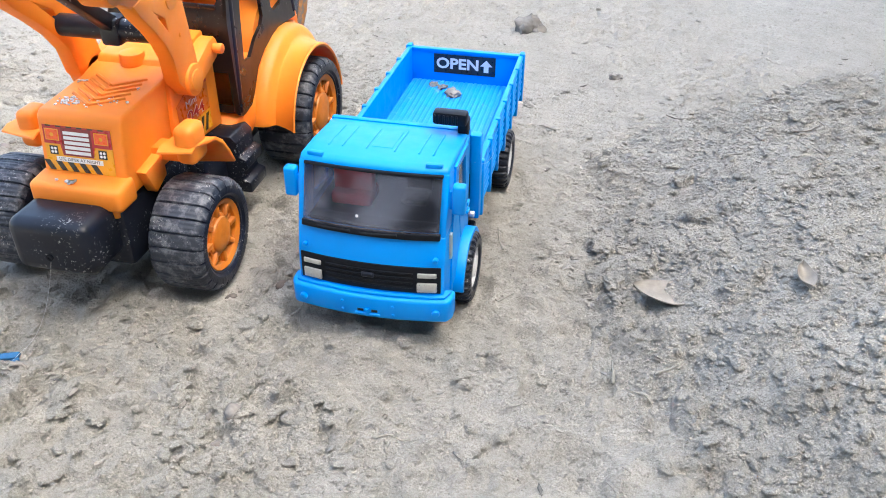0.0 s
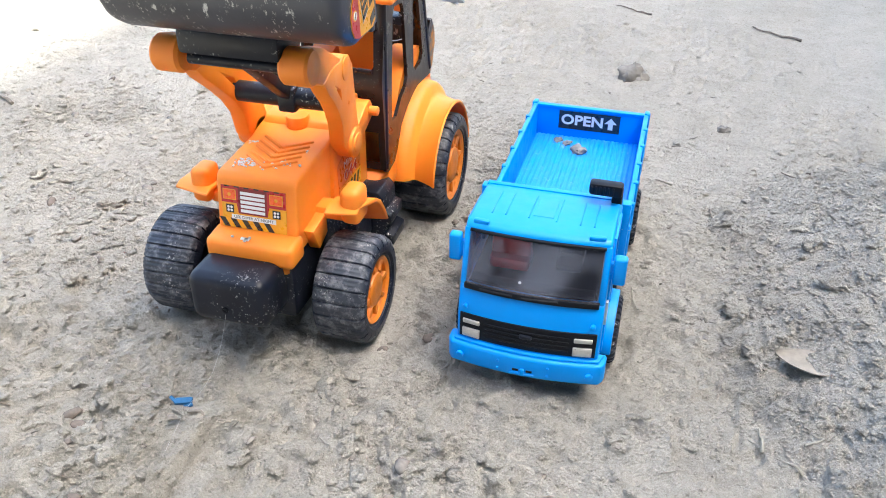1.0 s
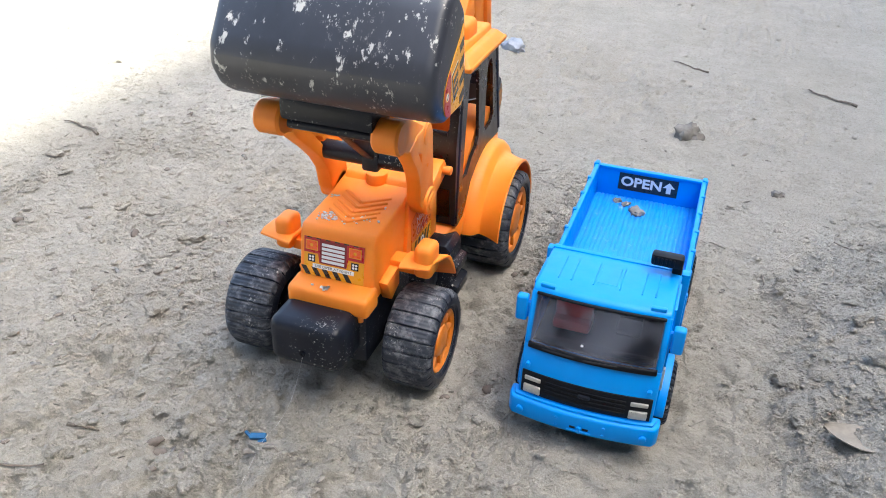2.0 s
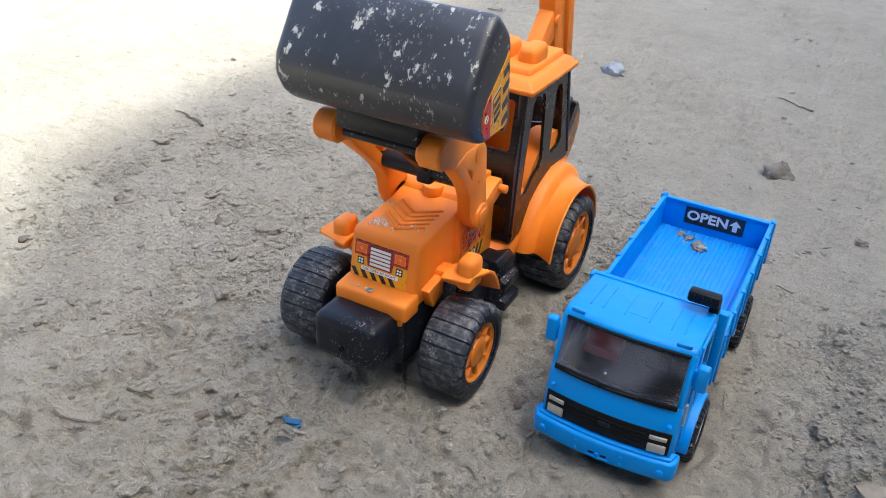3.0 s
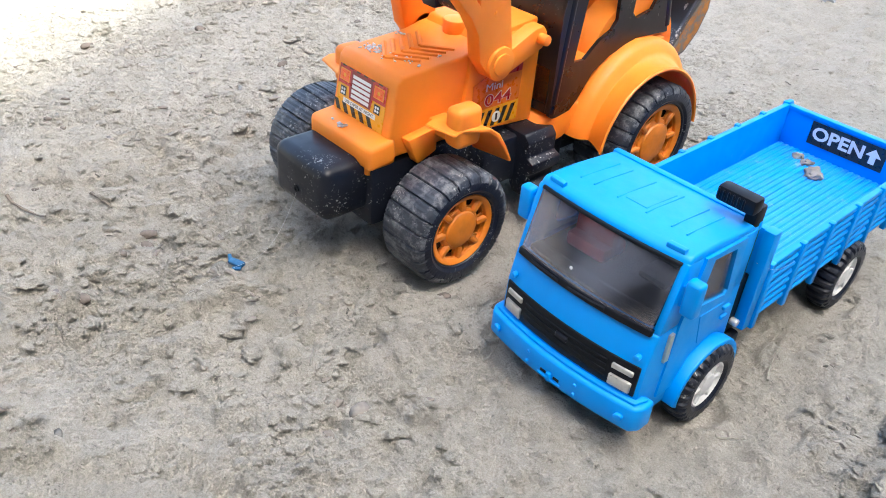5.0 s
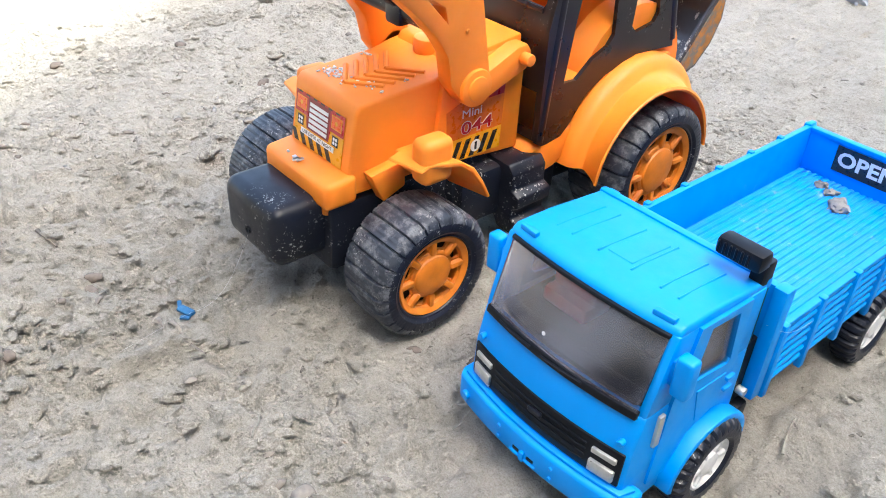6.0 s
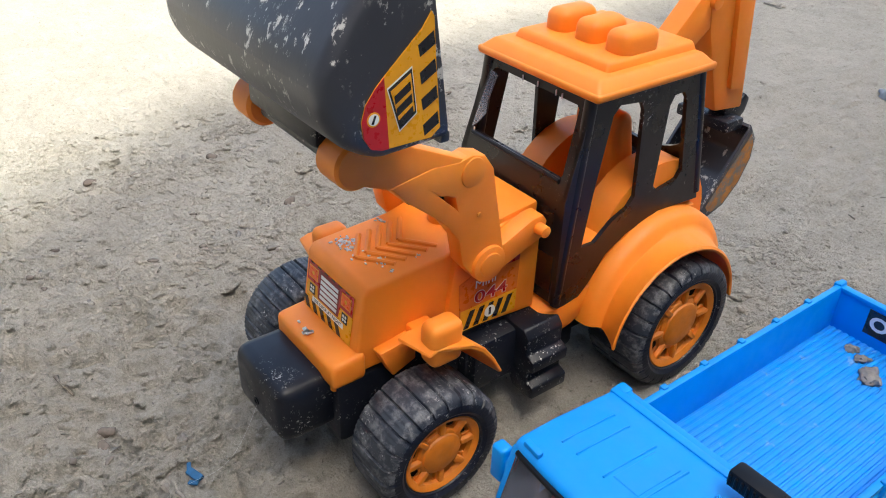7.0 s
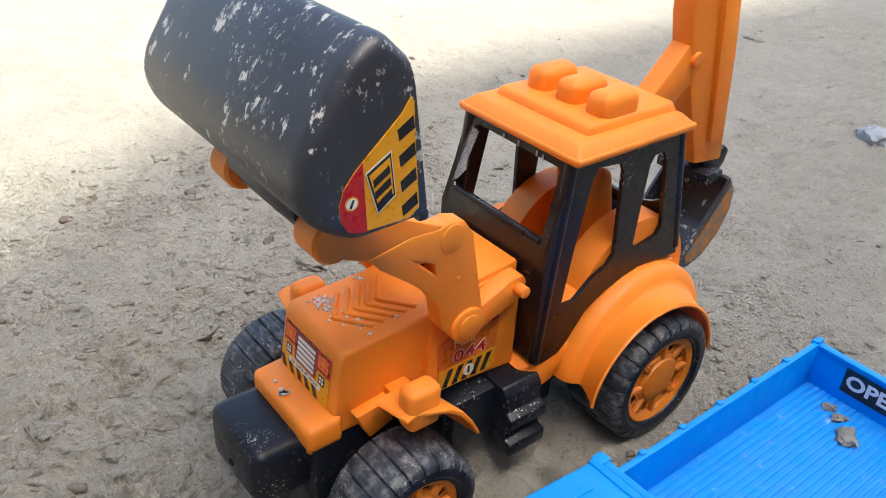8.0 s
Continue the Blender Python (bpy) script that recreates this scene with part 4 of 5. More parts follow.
def build_loader_front(t):
    """The front bucket with its decal."""
    out_ = [(12.5, 186), (-14, 185), (-27, 193), (-33.5, 205), (-32, 216), (-15, 242), (-5, 249), (4.5, 240)]
    bucket = part("front_bucket", shell(out_, 7, -193.5, -80, 6.0, 2.2), BUCKET, t, "scuffed black plastic bucket with white scratches", 40)
    part("bucket_rim", joined(prism([(10.5, 184.5), (14.5, 184.5), (14.5, 188), (11.5, 190)], -186, -82, "x", 0.8)), BUCKET, bucket)
    part("bucket_hinge", joined(box(-168, -117, -15, 11, 174.5, 187, 2.5), rod((-166, -8, 171), (-118, -8, 171), 3, 14), box(-152, -134, -6, 18, 166, 178, 2)), BLACK, bucket)
    m = facing(-79.9, 0, 0, (0, 1, 0), (0, 0, 1))
    left_edge = [(-17, 191), (-19.5, 195), (-20, 200), (-18.5, 205), (-15, 209.5), (-12.2, 212.2)]
    decal = part("bucket_decal", flat(left_edge + [(-4, 219.5), (1, 224), (4.2, 228.5), (5.2, 227), (6.2, 214), (8.4, 192), (5, 189.4), (-13, 189.6)], m, 0.0, 0.35), STICKER_YELLOW, t, "yellow, red and black worn sticker")
    part("red_field", flat(left_edge + [(-10.6, 189.6), (-13, 189.6)], m, 0.36, 0.5), STICKER_RED, decal)
    part("round_mark", flat(circle(-16, 200.2, 2.3, 20), m, 0.52, 0.62), STICKER_YELLOW, decal)
    part("round_mark", flat(circle(-16, 200.2, 1.8, 20), m, 0.64, 0.72), STICKER_WHITE, decal)
    part("round_mark", flat([(-16.9, 199.0), (-16.1, 198.8), (-15.1, 201.4), (-15.8, 201.6)], m, 0.74, 0.82), STICKER_BLACK, decal)
    for k in range(4):
        z = 190.8 + 8.4 * k
        y1 = 8.0 - (z - 191) * 0.085
        part("stripe", flat([(y1 - 5.6, z - 0.2), (y1 - 0.2, z + 2.8), (y1 - 0.9, z + 6.8), (y1 - 6.3, z + 3.4)], m, 0.36, 0.5), STICKER_BLACK, decal)
    frame_ = [(-11.4, 208.6), (-2.6, 213.8), (-0.6, 198.8), (-7.0, 194.2)]
    part("emblem", flat(frame_, m, 0.52, 0.6), STICKER_WHITE, decal)
    cy = sum(p[0] for p in frame_) / 4
    cz = sum(p[1] for p in frame_) / 4
    for k, (f, mat) in enumerate(((0.93, STICKER_BLACK), (0.80, STICKER_YELLOW))):
        part("emblem", flat([(cy + f * (y - cy), cz + f * (z - cz)) for y, z in frame_], m, 0.62 + 0.1 * k, 0.7 + 0.1 * k), mat, decal)
    for k in range(3):
        q = 208.2 - 3.9 * k
        part("emblem_bar", flat([(-9.0 + 0.75 * k, q - 2.4), (-3.4 + 0.5 * k, q + 1.2), (-3.0 + 0.5 * k, q - 1.4), (-8.6 + 0.75 * k, q - 4.9)], m, 0.82, 0.9), STICKER_BLACK, decal)


def build_loader_decals(t):
    # sticker on the nose
    m = facing(-151.8, 6.15, 83.2, (1, 0, 0), (0, 5.1, 32.6)) @ pose(0, 0, 0.12)
    s = part("nose_sticker", flat(rect(-18.8, 18.8, -11.9, 11.9), m, 0.0, 0.25), STICKER_YELLOW, t, "red and yellow sticker with printed grille and lamps")
    part("red_field", flat([(-18.8, 2.2), (-10, 2.2), (-9, -3.4), (8, -3.4), (9, 2.2), (18.8, 2.2), (18.8, 11.9), (-18.8, 11.9)], m, 0.27, 0.4), STICKER_RED, s)
    part("grille_panel", flat(rect(-8.9, 7.9, -3.3, 11.2), m, 0.405, 0.416), STICKER_DARK_RED, s)
    for k in range(6):
        part("edge_mark", flat(rect(-17 + 5.8 * k, -14 + 5.8 * k, 11.2, 11.9), m, 0.42, 0.5), STICKER_BLACK, s)
    for k in range(5):
        part("grille_bar", flat(rect(-7.6, 6.6, -2.4 + 2.5 * k, -0.7 + 2.5 * k), m, 0.42, 0.52), STICKER_WHITE, s)
    for u in (-14.0, 13.2):
        part("printed_lamp", flat(rect(u - 3.8, u + 3.8, 4.0, 10.0), m, 0.42, 0.48), STICKER_YELLOW, s)
        part("printed_lamp", flat(rect(u - 3.4, u + 3.4, 4.4, 9.6), m, 0.5, 0.56), STICKER_ORANGE, s)
        part("printed_lamp", flat(circle(u, 7.0, 1.0, 12), m, 0.58, 0.64), STICKER_YELLOW, s)
        part("printed_square", flat(rect(u - 2.3, u + 2.3, -3.4, 1.2), m, 0.42, 0.48), STICKER_BLACK, s)
        for du, dv in ((-0.9, -2.0), (0.9, -2.0), (-0.9, -0.2), (0.9, -0.2)):
            part("printed_dot", flat(circle(u + du, dv, 0.75, 10), m, 0.5, 0.56), STICKER_WHITE, s)
    part("stripe", stripes(m, -17.5, 15.0, -11.7, -6.6, 5, -3.2, 0.28, 0.4, 0.5), STICKER_BLACK, s)
    part("text_strip", flat(rect(-13.2, 12.8, -6.8, -4.2), m, 0.42, 0.5), STICKER_WHITE, s)
    part("lettering", writing("USE DIPER AT NIGHT", 2.3, m @ pose(-0.2, -5.5, 0.53), 0.03, 23), STICKER_BLACK, s)
    # stickers on the sides of the body
    for side in (1, -1):
        m = facing(CX + side * 25.6, 75.5, 79, (0, side, 0), (0, 0, 1))
        s = part("side_sticker", flat([(-18, -18.6), (15.5, -18.6), (16.5, 17), (4, 17), (-19.5, 8)], m, 0.0, 0.25), STICKER_DEEP, t, "orange and red sticker with printed writing and stripes")
        part("yellow_field", flat([(-18, -18.6), (15.5, -18.6), (15.8, -7), (-18, -7)], m, 0.27, 0.36), STICKER_YELLOW, s)
        part("stripe", stripes(m, -16, 12.5, -18.0, -8.5, 5, 3.6, 0.38, 0.48, 0.52), STICKER_BLACK, s)
        part("round_mark", flat(circle(-0.5, -13.2, 3.2, 20), m, 0.5, 0.58), STICKER_WHITE, s)
        part("round_mark", flat(rect(-1.2, 0.2, -15.2, -11.2), m, 0.6, 0.66), STICKER_BLACK, s)
        part("red_field", flat([(6, 9.5), (15.8, 9.5), (16.2, 14.5), (6, 14.5)], m, 0.27, 0.36), STICKER_RED, s)
        part("lettering", writing("044", 9.0, m @ pose(-0.5, -2.6, 0.42), 0.05, 20, 0.035), STICKER_WHITE, s)
        part("lettering", writing("044", 8.8, m @ pose(-0.5, -2.6, 0.56), 0.04, 19.4, 0.012), STICKER_RED, s)
        part("lettering", writing("Mini", 6.0, m @ pose(-4.0, 4.8, 0.42), 0.05, 12), STICKER_WHITE, s)


def build_loader_rear(t):
    """The backhoe: boom, brace and small bucket."""
    part("boom", joined(prism([(252, 117), (278, 114), (268, 180), (250, 262), (217, 262), (222, 205), (233, 165)], -157, -143, "x", 2.2), prism([(258, 130), (270, 128), (252, 225), (240, 225)], -160, -140, "x", 1.2)), ORANGE, t)
    part("boom_brace", joined(prism([(202, 156), (202, 166), (226, 190), (238, 186), (248, 168), (242, 160), (234, 168), (212, 152)], -156, -144, "x", 1.5), rod((-159, 232, 182), (-141, 232, 182), 4, 20, 1)), ORANGE, t)
    part("boom_lug", joined(prism([(262, 118), (266, 106), (278, 104), (284, 110), (286, 118), (281, 122), (275, 117), (270, 122)], -156, -144, "x", 1.5), box(-172, -136, 256, 272, 105, 112, 1.5)), BLACK, t, "grey-black hook lug")
    part("boom_mount", box(-166, -134, 196, 216, 60, 105, 3), BLACK, t)
    out_ = [(276, 107), (239, 58.5), (251, 54), (264, 58), (276, 70), (283, 85), (282.5, 98)]
    scoop = part("rear_bucket", shell(out_, 0, -176, -132, 2.0, 1.8), BUCKET, t, "small scuffed black rear bucket with faded sticker", 40)
    m = facing(-131.9, 0, 0, (0, 1, 0), (0, 0, 1))
    part("faded_sticker", flat([(276.5, 102), (280, 95), (280, 86), (273.5, 72), (262.5, 61), (252, 58), (248, 60), (246, 63)], m, 0, 0.3), FADED, scoop)


loader = build_loader()
build_loader_front(loader)
build_loader_decals(loader)
build_loader_rear(loader)


# ---- loose things on the sand ----
def many(name, count, seed, region, size, flatness, mat, label, category, weight, long=1.0, facets=1):
    """One mesh of many small lumps or chips lying on the sand."""
    rng = np.random.RandomState(seed)
    t = (1 + 5 ** 0.5) / 2
    base = np.array([(-1, t, 0), (1, t, 0), (-1, -t, 0), (1, -t, 0), (0, -1, t), (0, 1, t), (0, -1, -t), (0, 1, -t), (t, 0, -1), (t, 0, 1), (-t, 0, -1), (-t, 0, 1)]) / 1.9
    tris = np.array([(0, 11, 5), (0, 5, 1), (0, 1, 7), (0, 7, 10), (0, 10, 11), (1, 5, 9), (5, 11, 4), (11, 10, 2), (10, 7, 6), (7, 1, 8),
                     (3, 9, 4), (3, 4, 2), (3, 2, 6), (3, 6, 8), (3, 8, 9), (4, 9, 5), (2, 4, 11), (6, 2, 10), (8, 6, 7), (9, 8, 1)])
    if facets > 1:
        ball = bmesh.new()
        bmesh.ops.create_icosphere(ball, subdivisions=facets, radius=1.05)
        base = np.array([v.co[:] for v in ball.verts])
        tris = np.array([[v.index for v in f.verts] for f in ball.faces])
        ball.free()
    k_ = len(base)
    x = rng.uniform(region[0], region[1], count * 6)
    y = rng.uniform(region[2], region[3], count * 6)
    keep = np.flatnonzero(rng.rand(len(x)) < weight(x, y))[:count]
    x, y = x[keep], y[keep]
    n = len(x)
    r = size[0] + (size[1] - size[0]) * rng.rand(n) ** size[2]
    if facets > 1:
        # broken faces: each lump is cut by a few planes and dented
        pts = np.repeat(base[None], n, 0)
        for _ in range(7):
            d = rng.normal(size=(n, 1, 3))
            d /= np.linalg.norm(d, axis=2, keepdims=True)
            over = np.maximum((pts * d).sum(2, keepdims=True) - rng.uniform(0.45, 0.85, (n, 1, 1)), 0)
            pts = pts - d * over * 0.9
        pts = pts * (1 + 0.20 * rng.uniform(-1, 1, (n, k_, 1)))
    else:
        pts = base[None] * (1 + 0.45 * rng.uniform(-1, 1, (n, 12, 1)))
    pts = pts * np.stack([r * long * rng.uniform(0.8, 1.2, n), r * rng.uniform(0.7, 1.1, n), r * flatness * rng.uniform(0.7, 1.2, n)], -1)[:, None]
    lean = rng.uniform(-0.25, 0.25, (n, 1))
    pts[:, :, 2] += lean * pts[:, :, 0]
    a = rng.uniform(0, 2 * math.pi, (n, 1))
    px, py = pts[:, :, 0] * np.cos(a) - pts[:, :, 1] * np.sin(a), pts[:, :, 0] * np.sin(a) + pts[:, :, 1] * np.cos(a)
    z = ground_height(x, y)
    co = np.stack([px + x[:, None], py + y[:, None], pts[:, :, 2] + (z + 0.10 * r * flatness)[:, None]], -1).reshape(-1, 3) * MM
    faces = (tris[None] + k_ * np.arange(n)[:, None, None]).reshape(-1, 3)
    me = bpy.data.meshes.new(name)
    me.vertices.add(len(co))
    me.vertices.foreach_set("co", co.astype(np.float32).ravel())
    me.loops.add(faces.size)
    me.loops.foreach_set("vertex_index", faces.astype(np.int32).ravel())
    me.polygons.add(len(faces))
    me.polygons.foreach_set("loop_start", np.arange(0, faces.size, 3, dtype=np.int32))
    me.update(calc_edges=True)
    me.materials.append(mat)
    return tagged(new(name, me), label, category, kind="stuff")


def clear_of_toys(x, y):
    truck = (np.abs(x) < 45) & (y > -8) & (y < 242)
    under = (np.abs(x - CX) < 66) & (y > -5) & (y < 215)
    return np.where(truck | under, 0.12, 1.0)


def island_material(name, dark, pale, rough=0.95):
    m = material(name, dark, rough, specular=0.2)
    n, l = m.node_tree.nodes, m.node_tree.links
    g, r = n.new("ShaderNodeNewGeometry"), n.new("ShaderNodeValToRGB")
    r.color_ramp.elements[0].color, r.color_ramp.elements[1].color = (*dark, 1), (*pale, 1)
    l.new(g.outputs["Random Per Island"], r.inputs["Fac"])
    t = n.new("ShaderNodeTexNoise")
    t.inputs["Scale"].default_value = 500
    l.new(n.new("ShaderNodeTexCoord").outputs["Object"], t.inputs["Vector"])
    k = n.new("ShaderNodeMix")
    k.data_type, k.blend_type = "RGBA", "MULTIPLY"
    k.inputs["Factor"].default_value = 0.5
    l.new(r.outputs["Color"], k.inputs["A"])
    l.new(t.outputs["Fac"], k.inputs["B"])
    l.new(k.outputs["Result"], n["Principled BSDF"].inputs["Base Color"])
    return m


CHIPS = island_material("wood_chips", (0.20, 0.18, 0.15), (0.46, 0.43, 0.375))


def heap_side(x, y):
    return smooth(x - mound_edge(y) + 26 * value_noise(x, y, 60, 2.2), -25, 15)


def patchy(x, y):
    return clear_of_toys(x, y) * (0.10 + 0.9 * smooth(value_noise(x, y, 70, 3.3) + 0.6 * value_noise(x, y, 25, 1.2), -0.05, 0.3))


SOIL_BROWN = island_material("brown_soil", (0.19, 0.155, 0.13), (0.30, 0.27, 0.235))


def open_sand(x, y):
    """Where the crumbs lie: thick in drifts, thin on the swept stretches."""
    swept = smooth(x, -40, 20) * (1 - heap_side(x, y)) * 0.75
    return np.clip((0.12 + 0.95 * patchy(x, y)) * (1 - swept) * (1 - 0.75 * heap_side(x, y)) * (1 - 0.55 * smooth(y, 230, 330)), 0, 1) * clear_of_toys(x, y)


many("soil_crumbs", 40000, 11, (-600, 330, -290, 460), (0.4, 1.5, 2.4), 0.65, SAND, "many small pale crumbs of dry soil", "soil crumbs", open_sand)
many("soil_flakes", 22000, 16, (60, 330, -250, 330), (0.4, 1.7, 2.2), 0.42, SAND, "fine pale flakes of dry soil strewn over the heap", "soil flakes", lambda x, y: 0.95 * heap_side(x, y), 1.5)
many("soil_clods", 520, 17, (70, 330, -250, 330), (1.2, 4.2, 2.6), 0.5, SAND, "rough lumps of dry soil strewn over the heap", "soil clods", lambda x, y: 0.8 * heap_side(x, y), 1.25, 2)
many("soil_crumbs", 1100, 12, (-1000, 450, 300, 1300), (0.9, 3.6, 3.0), 0.55, SAND, "many small pale lumps of dry soil further off", "soil crumbs", patchy)
many("soil_clods", 7500, 13, (-560, 220, -290, 400), (1.0, 3.6, 2.0), 0.55, SAND, "scattered lumps of dry soil on the sand", "soil clods", open_sand, 1.25, 2)
many("soil_clods", 70, 18, (-480, 60, -290, 360), (2.4, 4.8, 2.2), 0.6, SOIL_BROWN, "larger brown broken lumps of dry soil on the sand", "soil clods", open_sand, 1.3, 2)
many("wood_chips", 1500, 14, (60, 420, -250, 420), (0.4, 1.3, 2.0), 0.28, CHIPS, "small wood chips and slivers strewn over the heap", "wood chips", lambda x, y: 0.9 * heap_side(x, y), 2.6)
many("wood_chips", 520, 15, (-560, 330, -290, 500), (0.5, 1.8, 2.0), 0.28, CHIPS, "small wood chips and slivers strewn over the sand", "wood chips", lambda x, y: 0.5 * clear_of_toys(x, y), 3.2)


def ground_at(x, y):
    return float(ground_height(np.array([x]), np.array([y]))[0])


def lump(name, x, y, sx, sy, sz, turn, mat, label, category, seed, group="", base=None):
    """A stone or clod: a rough, faceted lump that lies partly in the sand."""
    bm = bmesh.new()
    bmesh.ops.create_icosphere(bm, subdivisions=3, radius=1)
    for v in bm.verts:
        p = v.co.copy()
        k = 1 + 0.5 * noise.noise(p * 1.1 + Vector((seed * 3.1, 0, 0))) + 0.4 * noise.noise(p * 2.4 + Vector((0, seed, 0))) + 0.2 * noise.noise(p * 5.5)
        v.co = Vector((p.x * sx * k, p.y * sy * k, max(p.z, -0.35) * sz * k))
    bmesh.ops.rotate(bm, verts=bm.verts[:], cent=(0, 0, 0), matrix=Matrix.Rotation(radians(turn), 3, "Z"))
    z = ground_at(x, y) if base is None else base
    bmesh.ops.translate(bm, verts=bm.verts[:], vec=(x, y, z + 0.12 * sz))
    return solo(name, bm, mat, x, y, z, label, category, group, sharp=50)


def stick(x, y, length, r, turn, mat, seed, name="twig", label="thin dry twig lying on the sand", category="twig", group="twigs on the sand", lift=0.9):
    """A bent, tapered twig or straw lying on the sand."""
    rng = random.Random(seed)
    a = radians(turn)
    pts = []
    bend = rng.uniform(-0.25, 0.25)
    for k in range(9):
        f = k / 8 - 0.5
        px = x + math.cos(a) * f * length - math.sin(a) * bend * length * (0.25 - f * f)
        py = y + math.sin(a) * f * length + math.cos(a) * bend * length * (0.25 - f * f)
        pts.append(Vector((px, py, 0)))
    zs = [ground_at(p.x, p.y) for p in pts]
    bm = bmesh.new()
    rings = []
    for k, p in enumerate(pts):
        z = max(zs[k], (min(zs) + max(zs)) / 2 - 1) + r * lift + 0.25 * rng.uniform(-r, r)
        d = (pts[min(k + 1, 8)] - pts[max(k - 1, 0)]).normalized()
        side = Vector((-d.y, d.x, 0))
        q = r * (1 - 0.55 * k / 8) * rng.uniform(0.8, 1.15)
        rings.append([bm.verts.new(p + Vector((0, 0, z)) + side * q * math.cos(2 * math.pi * j / 6) + Vector((0, 0, q * 0.8 * math.sin(2 * math.pi * j / 6)))) for j in range(6)])
    for k in range(8):
        for j in range(6):
            bm.faces.new((rings[k][j], rings[k][(j + 1) % 6], rings[k + 1][(j + 1) % 6], rings[k + 1][j]))
    bm.faces.new(rings[0])
    bm.faces.new(rings[-1])
    return solo(name, bm, mat, x, y, ground_at(x, y), label, category, group)


def dry_leaf(x, y, length, width, turn, curl, label, lift=1.0):
    bm = bmesh.new()
    a = radians(turn)
    n, k = 14, 6
    z0 = ground_at(x, y)
    grid = []
    for i in range(n + 1):
        f = i / n
        w = width * 0.5 * max(0.02, math.sin(math.pi * f)) ** 0.75
        row = []
        for j in range(k + 1):
            g = j / k * 2 - 1
            u, v = (f - 0.5) * length, g * w
            z = lift + curl * (g * g) * 3 + curl * 4 * (f - 0.4) ** 2 + 0.5 * math.sin(9 * f + 2 * g)
            row.append(bm.verts.new((x + u * math.cos(a) - v * math.sin(a), y + u * math.sin(a) + v * math.cos(a), z0 + z)))
        grid.append(row)
    for i in range(n):
        for j in range(k):
            bm.faces.new((grid[i][j], grid[i + 1][j], grid[i + 1][j + 1], grid[i][j + 1]))
    bmesh.ops.recalc_face_normals(bm, faces=bm.faces[:])
    bmesh.ops.solidify(bm, geom=bm.faces[:], thickness=0.35)
    return solo("dry_leaf", bm, LEAF, x, y, z0, label, "leaf")


# stones
lump("stone", 18, 480, 14, 10, 12, 20, STONE, "rough grey stone half sunk in the sand", "stone", 1)
lump("stone", -226, 676, 17, 11, 11, 150, STONE_PALE, "pale bluish-white broken stone on the sand", "stone", 2)
lump("stone", 106, 380, 6, 5, 4, 10, STONE, "small dark grey pebble on the sand", "stone", 3, "pebbles")
lump("stone", 203, 292, 5, 4, 4, 50, STONE, "small dark grey pebble on the sand", "stone", 4, "pebbles")
# clods that stand out
CLODS = [(-163, -70, 9, 4, 4.5), (-150, -71, 8, 4, 4), (-123, -89, 7, 5, 4), (-113, -93, 6, 4, 4), (-104, -90, 6, 5, 3.5), (-121, -126, 5, 4, 3.5), (8, -81, 7, 5, 4), (-3, -93, 5, 4, 3), (-487, 17, 9, 6, 6), (-499, 10, 6, 5, 4), (-533, 192, 9, 6, 6), (-328, 108, 14, 9, 5),
         (-411, 133, 10, 7, 5), (-297, 19, 9, 6, 4), (109, 93, 8, 5, 5), (156, 157, 7, 6, 6), (163, 108, 6, 12, 6), (-500, 12, 8, 6, 5), (120, 60, 9, 7, 6), (-482, 863, 17, 9, 7), (54, 262, 7, 4, 2.5), (-76, -60, 5, 4, 3),
         (-186, -72, 6, 4, 3), (-196, -108, 6, 5, 3.5), (-235, -60, 7, 5, 3.5), (-262, -20, 8, 6, 4), (-210, -148, 10, 5, 3), (-90, -110, 5, 4, 3), (40, 300, 6, 4, 3), (-250, 60, 7, 5, 4), (-300, 250, 9, 7, 5), (-380, 330, 9, 6, 5)]
for k, (x, y, a, b, c) in enumerate(CLODS):
    lump("clod", x, y, 0.85 * a, 0.85 * b, 0.8 * c, 37 * k % 180, SAND, "lump of dry grey-brown soil on the sand", "clod", 20 + k, "clods on the sand")
# crumbs in the truck's bed
for k, (x, y, a, b, c) in enumerate(((-20, 223, 3.2, 2.4, 2.2), (-13, 220, 3.8, 2.6, 2.0), (-4, 211, 6.4, 4.6, 3.0))):
    lump("mud_crumb", x, y, a, b, c, 20 + 50 * k, MUD_CRUMB, "crumb of dry mud lying in the truck's bed", "mud crumb", 70 + k, "crumbs in the bed", 42.0)
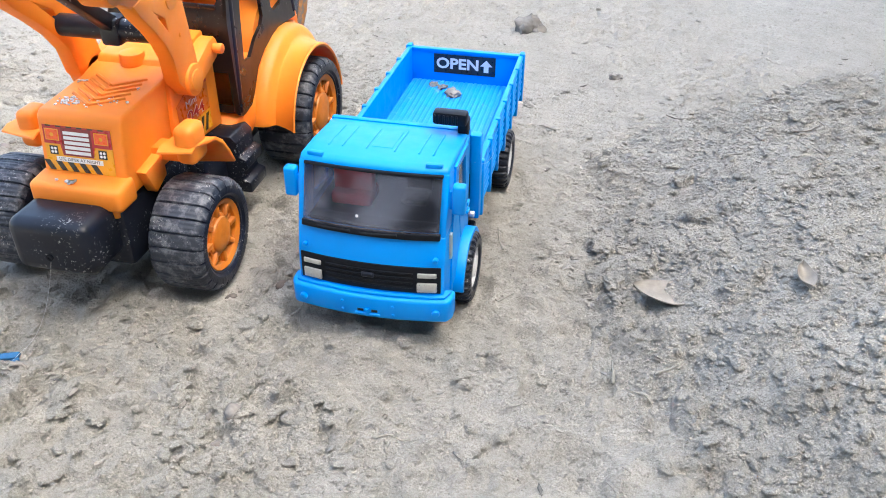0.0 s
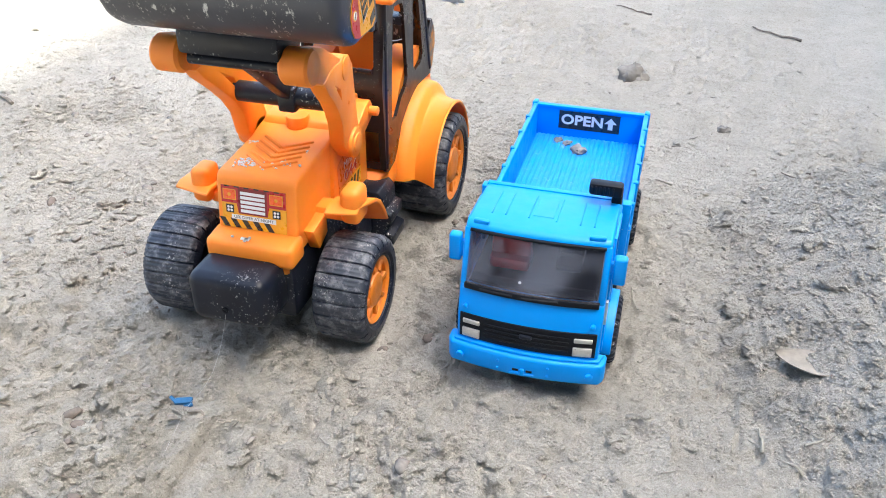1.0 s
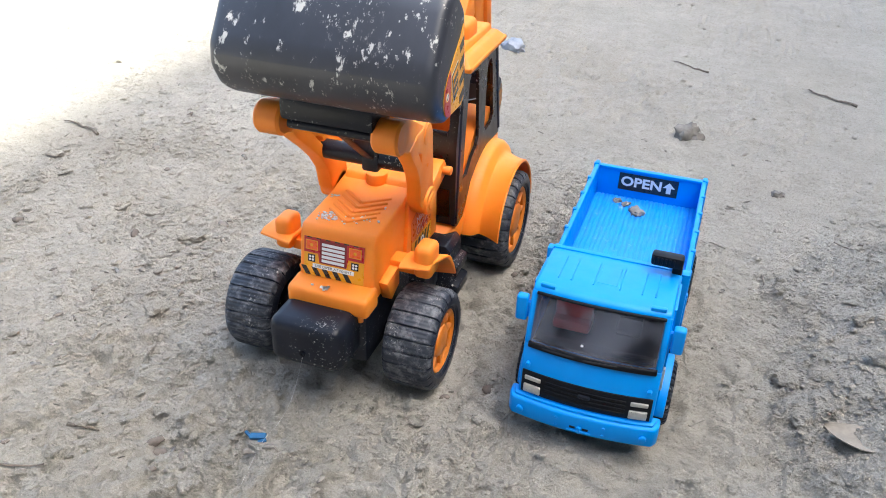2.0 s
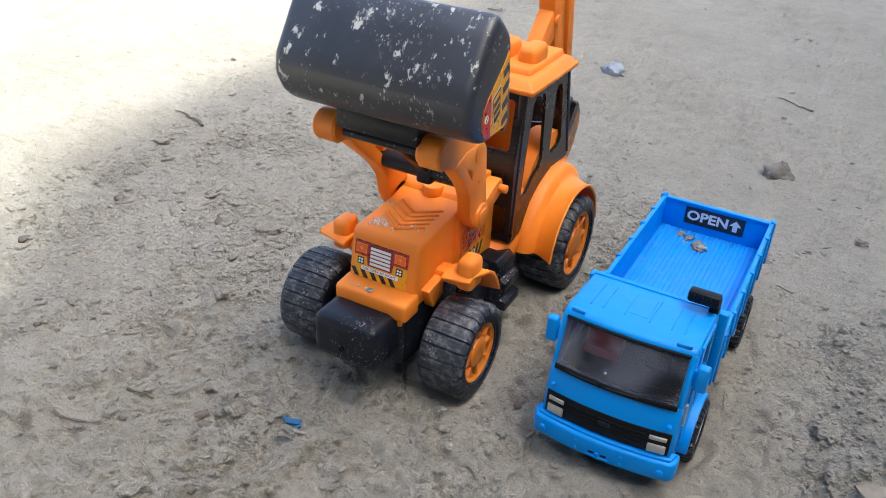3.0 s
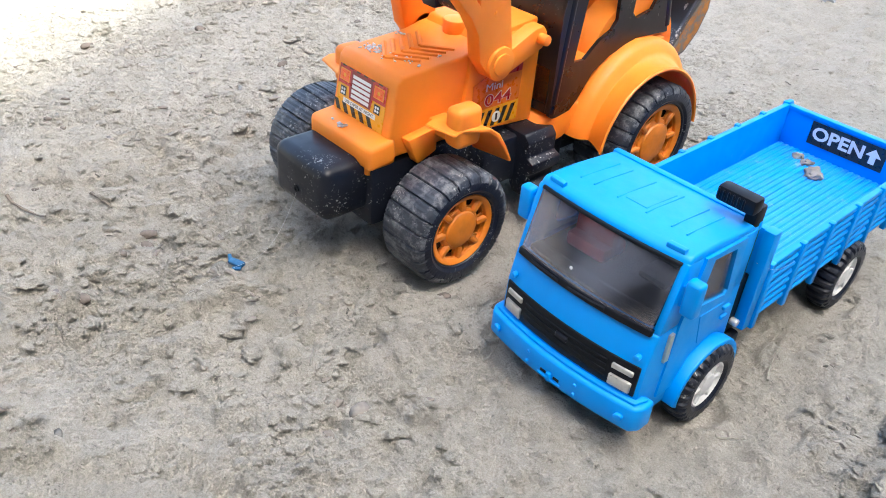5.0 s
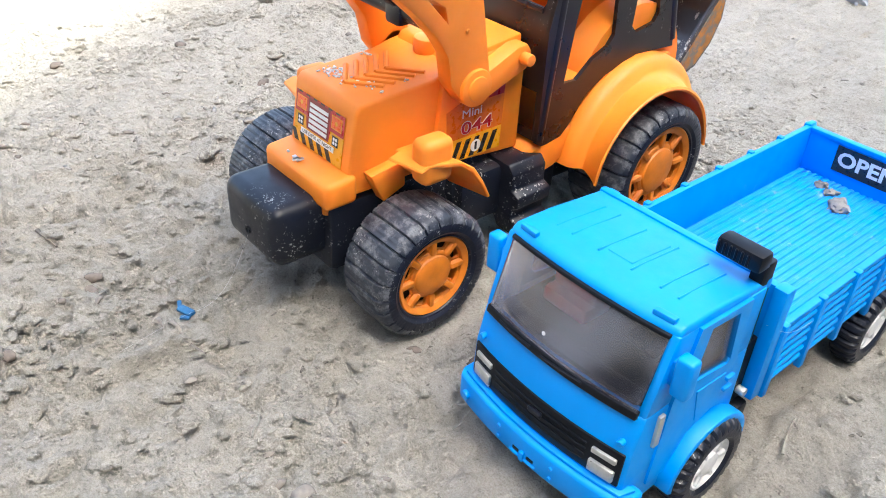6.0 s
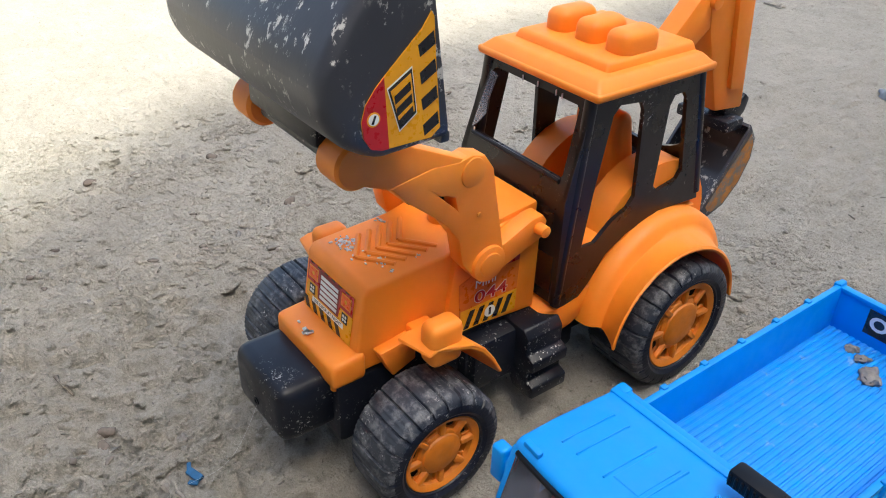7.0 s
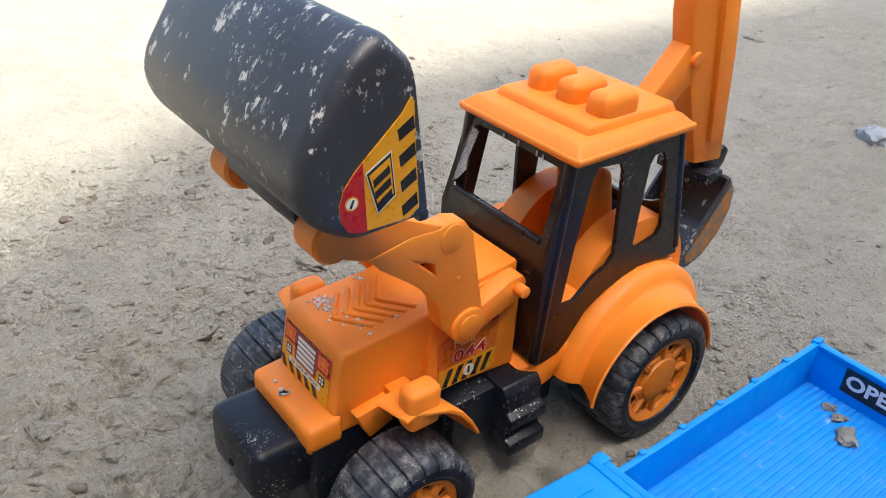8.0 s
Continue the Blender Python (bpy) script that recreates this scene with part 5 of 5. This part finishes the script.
# twigs and straws
for k, (x, y, length, r, turn, mat) in enumerate([
        (-550, 248, 62, 2.2, 165, TWIG), (-160, -71, 28, 2.4, 8, ROOT), (-143, -68, 14, 1.6, 20, ROOT), (157, 286, 26, 1.2, 150, TWIG), (0, 700, 60, 1.8, 150, TWIG), (164, 659, 70, 2.4, 150, TWIG), (97, 218, 24, 1.3, 100, TWIG),
        (-278, -126, 34, 1.3, 20, TWIG), (-265, -90, 22, 1.6, 10, TWIG), (225, 195, 26, 1.0, 20, TWIG)]):
    stick(x, y, 0.85 * length, 0.8 * r, turn, mat, 100 + k)
for k, (x, y, length, r, turn) in enumerate([(28, -69, 17, 1.0, 12), (-85, -71, 14, 0.8, 140), (51, 92, 18, 1.0, 110), (-45, 8, 14, 0.8, 70), (-42, 0, 12, 0.8, 100), (122, -6, 15, 1.2, 95), (148, -7, 16, 1.2, 30), (135, -20, 14, 1.0, 150),
                                             (60, 262, 14, 1.6, 160), (62, 40, 13, 0.8, 50), (-210, -80, 15, 0.7, 30), (10, -130, 14, 0.8, 20), (-60, -90, 10, 0.8, 60), (80, -40, 10, 0.7, 20)]):
    stick(x, y, length, 0.75 * r, turn, STRAW, 200 + k, "straw", "short pale piece of straw on the sand", "straw", "straws on the sand")
dry_leaf(146, 44, 36, 20, -12, 0.9, "curled dry grey-brown leaf lying on the heap", 2.0)
dry_leaf(206, 32, 20, 9, 95, 1.0, "small curled brown leaf on the heap", 1.5)
# the blue scrap
bm_ = joined(box(-176, -166.5, -61, -57, 1.0, 3.0, 0.6, 2, (8, -6, 14)), box(-180, -174, -60.5, -58.5, 1.2, 2.4, 0.4, 2, (0, 10, -24)), box(-170, -165, -62.5, -60, 1.0, 2.2, 0.4, 2, (0, -8, 40)))
solo("plastic_scrap", moved(bm_, Matrix.Translation((0, 0, ground_at(-171, -56)))), BLUE_BIT, -171, -56, ground_at(-171, -56), "small torn scrap of bright blue plastic on the sand", "scrap")


def thread(name, pts, r, label):
    curve = bpy.data.curves.new(name, "CURVE")
    curve.dimensions, curve.bevel_depth, curve.bevel_resolution = "3D", r * MM, 1
    s = curve.splines.new("NURBS")
    s.points.add(len(pts) - 1)
    for p, q in zip(s.points, pts):
        p.co = (q[0] * MM, q[1] * MM, q[2] * MM, 1)
    s.use_endpoint_u, s.order_u = True, 3
    curve.materials.append(HAIR)
    return tagged(new(name, curve), label, "thread")


thread("thread", [(-155, -31.5, 40), (-156, -36, 28), (-159, -44, 12), (-163, -52, 3), (-166, -62, 1.5), (-163, -80, 1), (-160, -95, 1)], 0.05, "fine pale thread hanging from the loader's nose")


def dirt_on_bonnet():
    """Grey flakes of dry dirt stuck to the loader's bonnet."""
    rng = random.Random(5)
    bits = []
    for cx, cy, spread, count in ((-164, 22, 5.5, 46), (-157, 20, 4, 14), (-141, 26, 4, 10), (-168, 44, 2.5, 8), (-136, 40, 2.2, 8), (-133, 26, 2, 6), (-147, 21, 5, 8)):
        for _ in range(count):
            x, y = rng.gauss(cx, spread * 0.5), rng.gauss(cy, spread * 0.4)
            z = 101.6 + 0.05 * (y - 11)
            r = rng.uniform(0.3, 0.9)
            bits.append(box(x - r, x + r, y - r * 0.6, y + r * 0.6, z, z + rng.uniform(0.3, 0.7), 0.1, 1, (0, 0, rng.uniform(0, 180))))
    for _ in range(10):
        x = rng.gauss(-152, 3)
        bits.append(box(x - 0.7, x + 0.7, -6 + rng.uniform(-2, 3), -4.5, 71.0, 71.9, 0.1, 1))
    solo("dirt_flakes", joined(*bits), DIRT, CX, 24, 105, "grey flakes of dry dirt on the loader's bonnet", "dirt", kind="stuff")


dirt_on_bonnet()
thread("thread", [(38, 66, 68), (42, 70, 65), (45, 77, 64), (46, 84, 66)], 0.04, "fine pale thread caught on the truck's bed")
